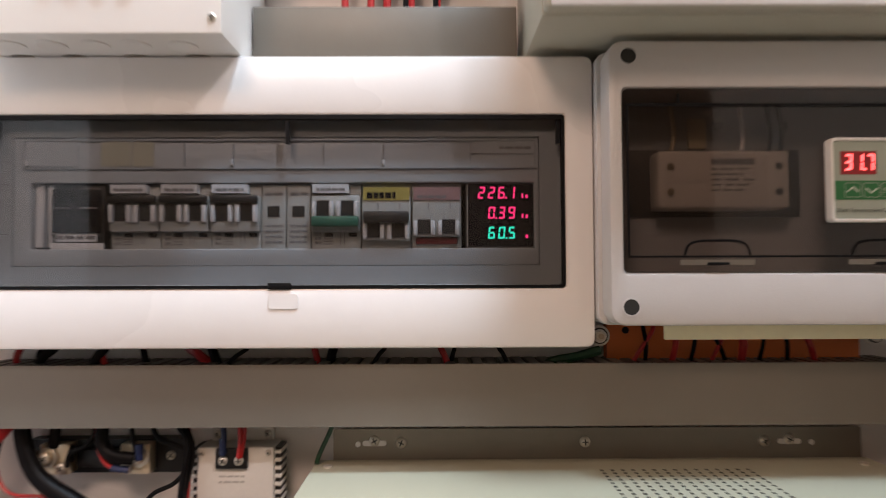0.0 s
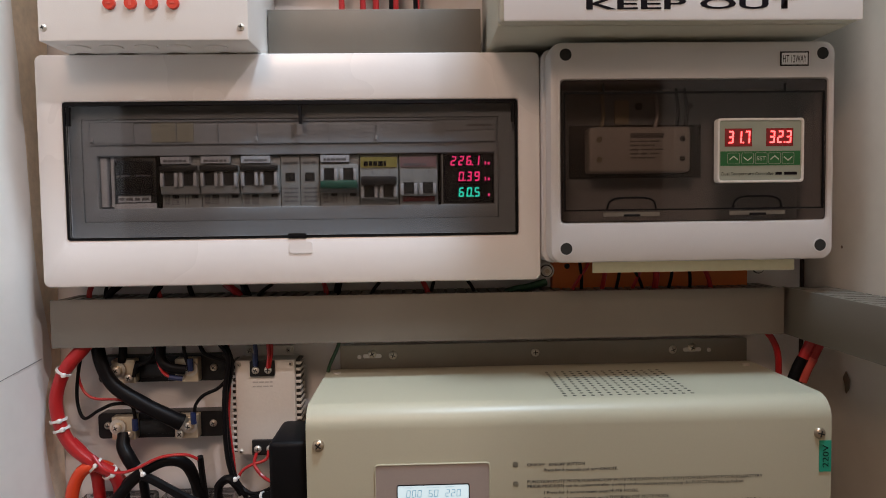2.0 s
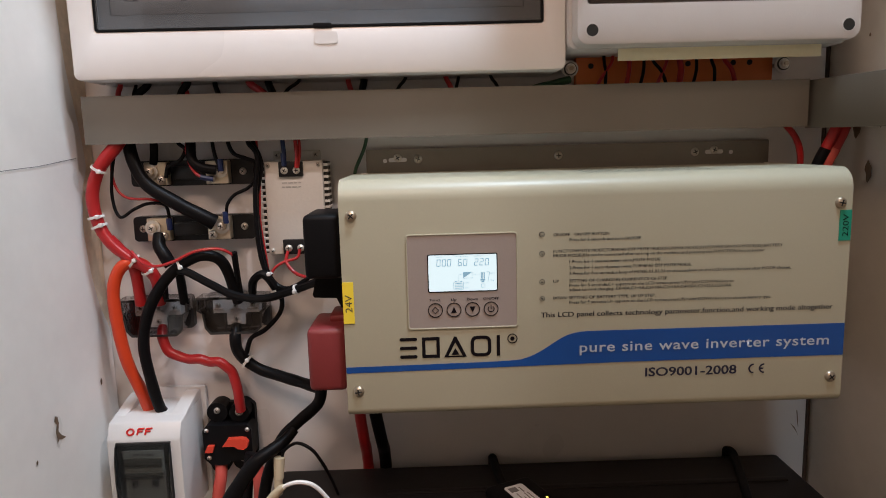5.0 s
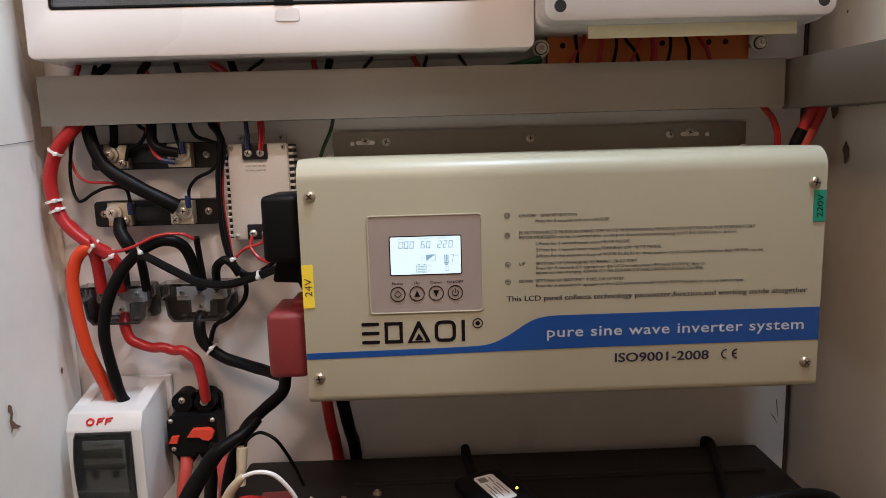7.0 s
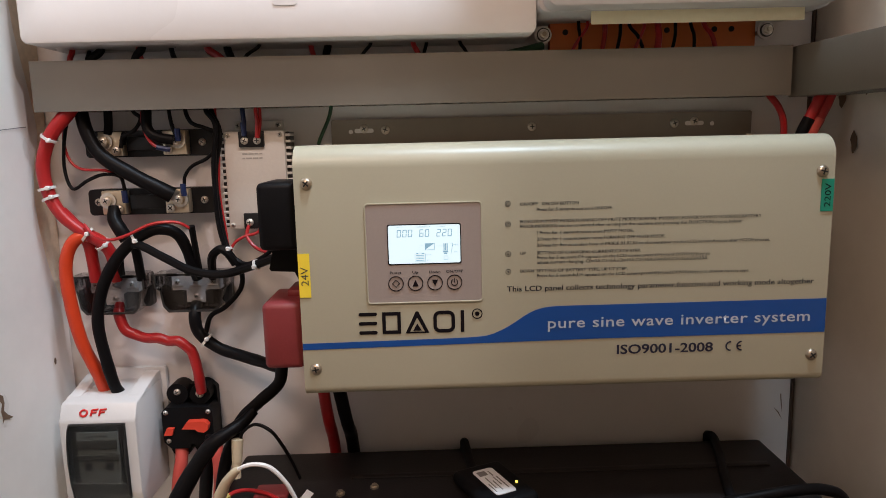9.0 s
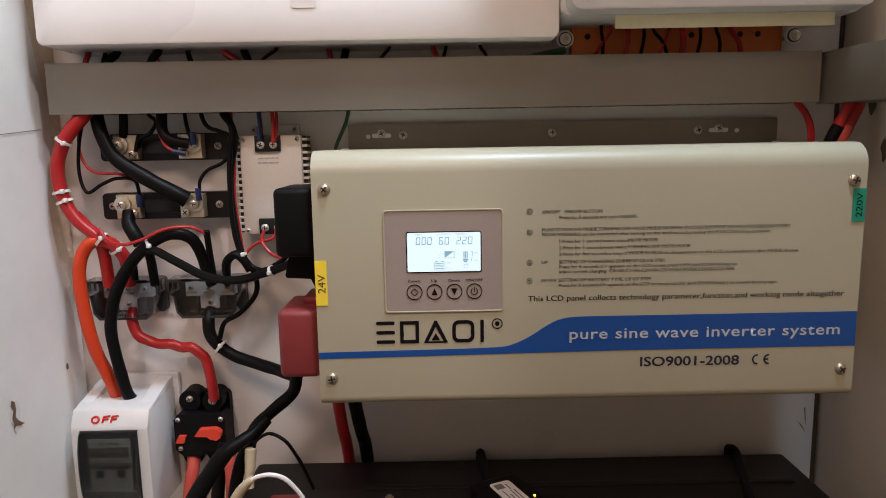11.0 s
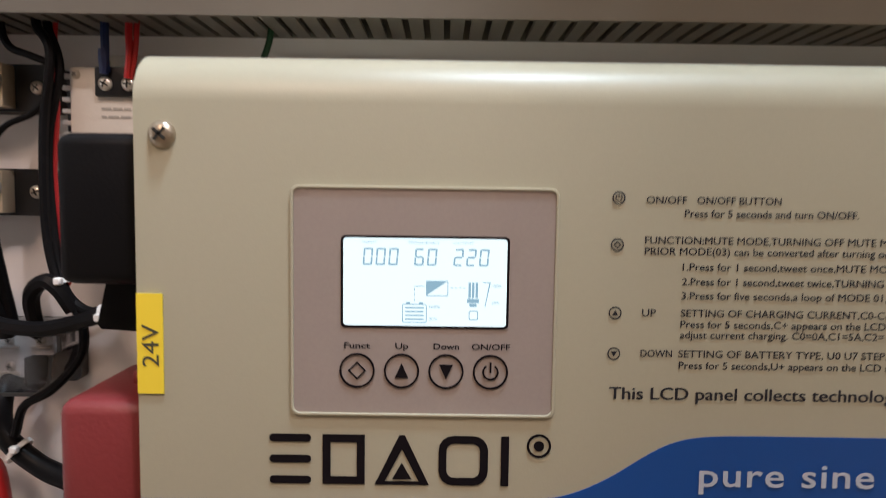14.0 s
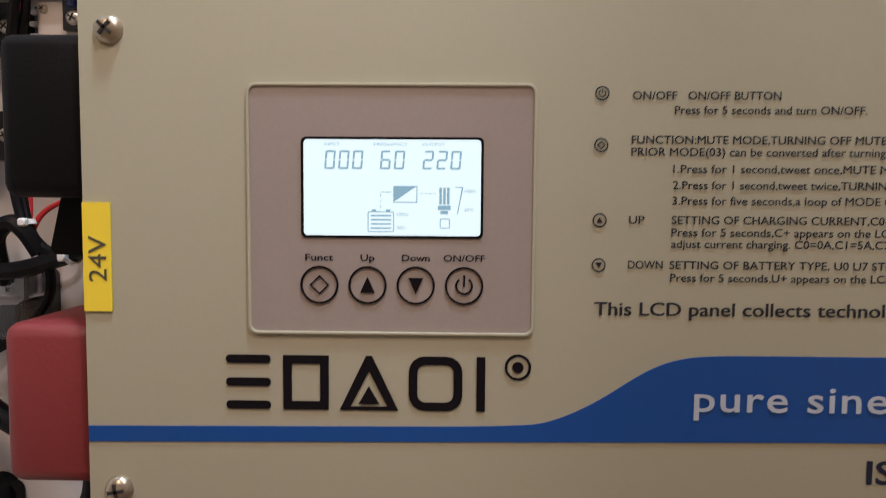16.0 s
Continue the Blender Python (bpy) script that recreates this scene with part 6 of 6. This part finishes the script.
cable("black_cable", [(-0.1843, 0.5150, 0.9799), (-0.1889, 0.5100, 0.9539), (-0.1962, 0.5100, 0.9009)], 0.0060, M_RUBBER, "black cable behind the battery cables")
cable("thin_wire", [(-0.1439, 0.4700, 0.9938), (-0.1406, 0.4670, 1.0034), (-0.1284, 0.4640, 1.0114), (-0.1153, 0.4630, 1.0056), (-0.1064, 0.4640, 0.9920), (-0.0996, 0.4700, 0.9726), (-0.0948, 0.4760, 0.9536)], 0.0015, M_RUBBER, "thin black wire arching over the battery", "thin wires", "wire")
p = thing("beige_connector", -0.143, 0.466, 0.985, "beige taped connector on a thin cable", "connector")
part("body", tube([(-0.1453, 0.4660, 0.9972), (-0.1460, 0.4650, 0.9879), (-0.1466, 0.4640, 0.9775)], 0.0052, 12, r_end=0.0046), M_BEIGE, p)
part("tip", tube([(-0.1466, 0.4640, 0.9786), (-0.1473, 0.4635, 0.9713), (-0.1476, 0.4630, 0.9630)], 0.0040, 12), M_BEIGE, p)
cable("usb_lead", [(-0.1498, 0.4300, 0.9728), (-0.1414, 0.4240, 0.9832), (-0.1301, 0.4200, 0.9933), (-0.1181, 0.4200, 0.9959), (-0.1061, 0.4210, 0.9915), (-0.0953, 0.4240, 0.9766), (-0.0885, 0.4280, 0.9584)], 0.0019, M_TIE, "white lead arching over the battery", "thin wires", "wire")
cable("beige_plug", [(-0.1530, 0.4320, 0.9627), (-0.1456, 0.4270, 0.9767), (-0.1363, 0.4220, 0.9885), (-0.1320, 0.4205, 0.9922)], 0.0052, M_BEIGE, "beige plug on the white lead", "connectors", "connector", r_end=0.0026)
cable("orange_lead", [(-0.1679, 0.4100, 0.9523), (-0.1526, 0.4080, 0.9634), (-0.1305, 0.4100, 0.9656), (-0.1105, 0.4160, 0.9623), (-0.0976, 0.4250, 0.9582)], 0.0020, M_ORANGE, "orange lead lying on the battery", "thin wires", "wire")
# wires at the other end
cable("red_cable", [(0.3409, 0.5400, 1.3007), (0.3439, 0.5330, 1.2879), (0.3522, 0.5300, 1.2760), (0.3579, 0.5300, 1.2609), (0.3588, 0.5300, 1.2357)], 0.0030, M_RED, "red wire dropping behind the inverter")
for k, (dx, m) in enumerate(((0.0, M_RED), (0.0095, M_RED))):
    cable("red_cable", [(0.3770 + dx, 0.497, 1.300), (0.3745 + dx * 0.9, 0.497, 1.290), (0.3700 + dx * 0.9, 0.498, 1.277), (0.3645 + dx * 0.9, 0.500, 1.263)], 0.0048, m, "red cable from the side duct to the inverter")
    cable("cable_end", [(0.3650 + dx * 0.9, 0.500, 1.264), (0.3605 + dx * 0.9, 0.501, 1.254), (0.3570 + dx * 0.9, 0.503, 1.242)], 0.0052, M_RUBBER if k == 0 else M_PINK, "black sleeve on a red cable" if k == 0 else "faded red sleeve on a cable", "cables")
cable("green_wire", [(-0.0596, 0.5480, 1.2992), (-0.0602, 0.5460, 1.2863), (-0.0633, 0.5450, 1.2744), (-0.0704, 0.5420, 1.2586), (-0.0724, 0.5380, 1.2517)], 0.0017, M_GREENW, "dark green earth wire to the inverter", "thin wires", "wire")
# wires between consumer unit and duct
rnd = random.Random(11)
for i, x in enumerate((-0.288, -0.276, -0.262, -0.226, -0.222, -0.200, -0.168, -0.150, -0.118, -0.075, -0.060, -0.020, 0.018, 0.030, 0.060)):
    m = M_RUBBER if i % 3 else M_RED
    x2 = x + rnd.uniform(-0.025, 0.025)
    y = rnd.uniform(0.525, 0.545)
    cable("feed_wire", [(x, y, 1.354), (x, y, 1.340), ((x + x2) / 2, y - 0.004, 1.331), (x2, y, 1.318), (x2, y, 1.308)], rnd.choice((0.0016, 0.0024, 0.0036)), m, "red feed wire from unit into duct" if m is M_RED else "black feed wire from unit into duct", "feed wires", "wire", steps=4)
cable("feed_wire", [(0.1348, 0.5300, 1.3346), (0.1177, 0.5270, 1.3306), (0.0978, 0.5300, 1.3254), (0.0855, 0.5350, 1.3099)], 0.0035, M_GREENW, "dark green feed wire into the duct", "feed wires", "wire", steps=5)
for i, x in enumerate((0.168, 0.176, 0.192, 0.206, 0.214, 0.228, 0.240, 0.256, 0.270, 0.282)):
    m = (M_RUBBER, M_RED, M_RED, M_RUBBER)[i % 4]
    x2 = x + rnd.uniform(-0.02, 0.02)
    cable("feed_wire", [(x, 0.536, 1.372), (x, 0.534, 1.352), ((x + x2) / 2, 0.528, 1.340), (x2, 0.532, 1.324), (x2, 0.536, 1.312)], rnd.choice((0.0016, 0.0022, 0.003)), m, "red feed wire into the duct" if m is M_RED else "black feed wire into the duct", "feed wires", "wire", steps=4)
# wires into the upper duct
for i, (x, m, r) in enumerate(((-0.052, M_RED, 0.0027), (-0.0325, M_RED, 0.0027), (-0.0205, M_RED, 0.0029), (-0.006, M_RUBBER, 0.0024), (-0.002, M_RED, 0.0027), (0.0165, M_RUBBER, 0.0024), (0.0185, M_RED, 0.0016))):
    dx = rnd.uniform(-0.003, 0.003)
    cable("solar_wire", [(x + dx, 0.538, 1.70), (x + dx * 0.6, 0.536, 1.64), (x, 0.537, 1.60), (x, 0.538, 1.575)], r, m, "red wire dropping into the upper duct" if m is M_RED else "black wire dropping into the upper duct", "wires into the upper duct", "wire", steps=5)
for x in (-0.0325, -0.006):
    cable("cable_sleeve", [(x, 0.536, 1.66), (x, 0.5357, 1.63), (x, 0.5362, 1.6105)], 0.0035, M_RUBBER, "black sleeve on a wire", "wires into the upper duct", "sleeve")
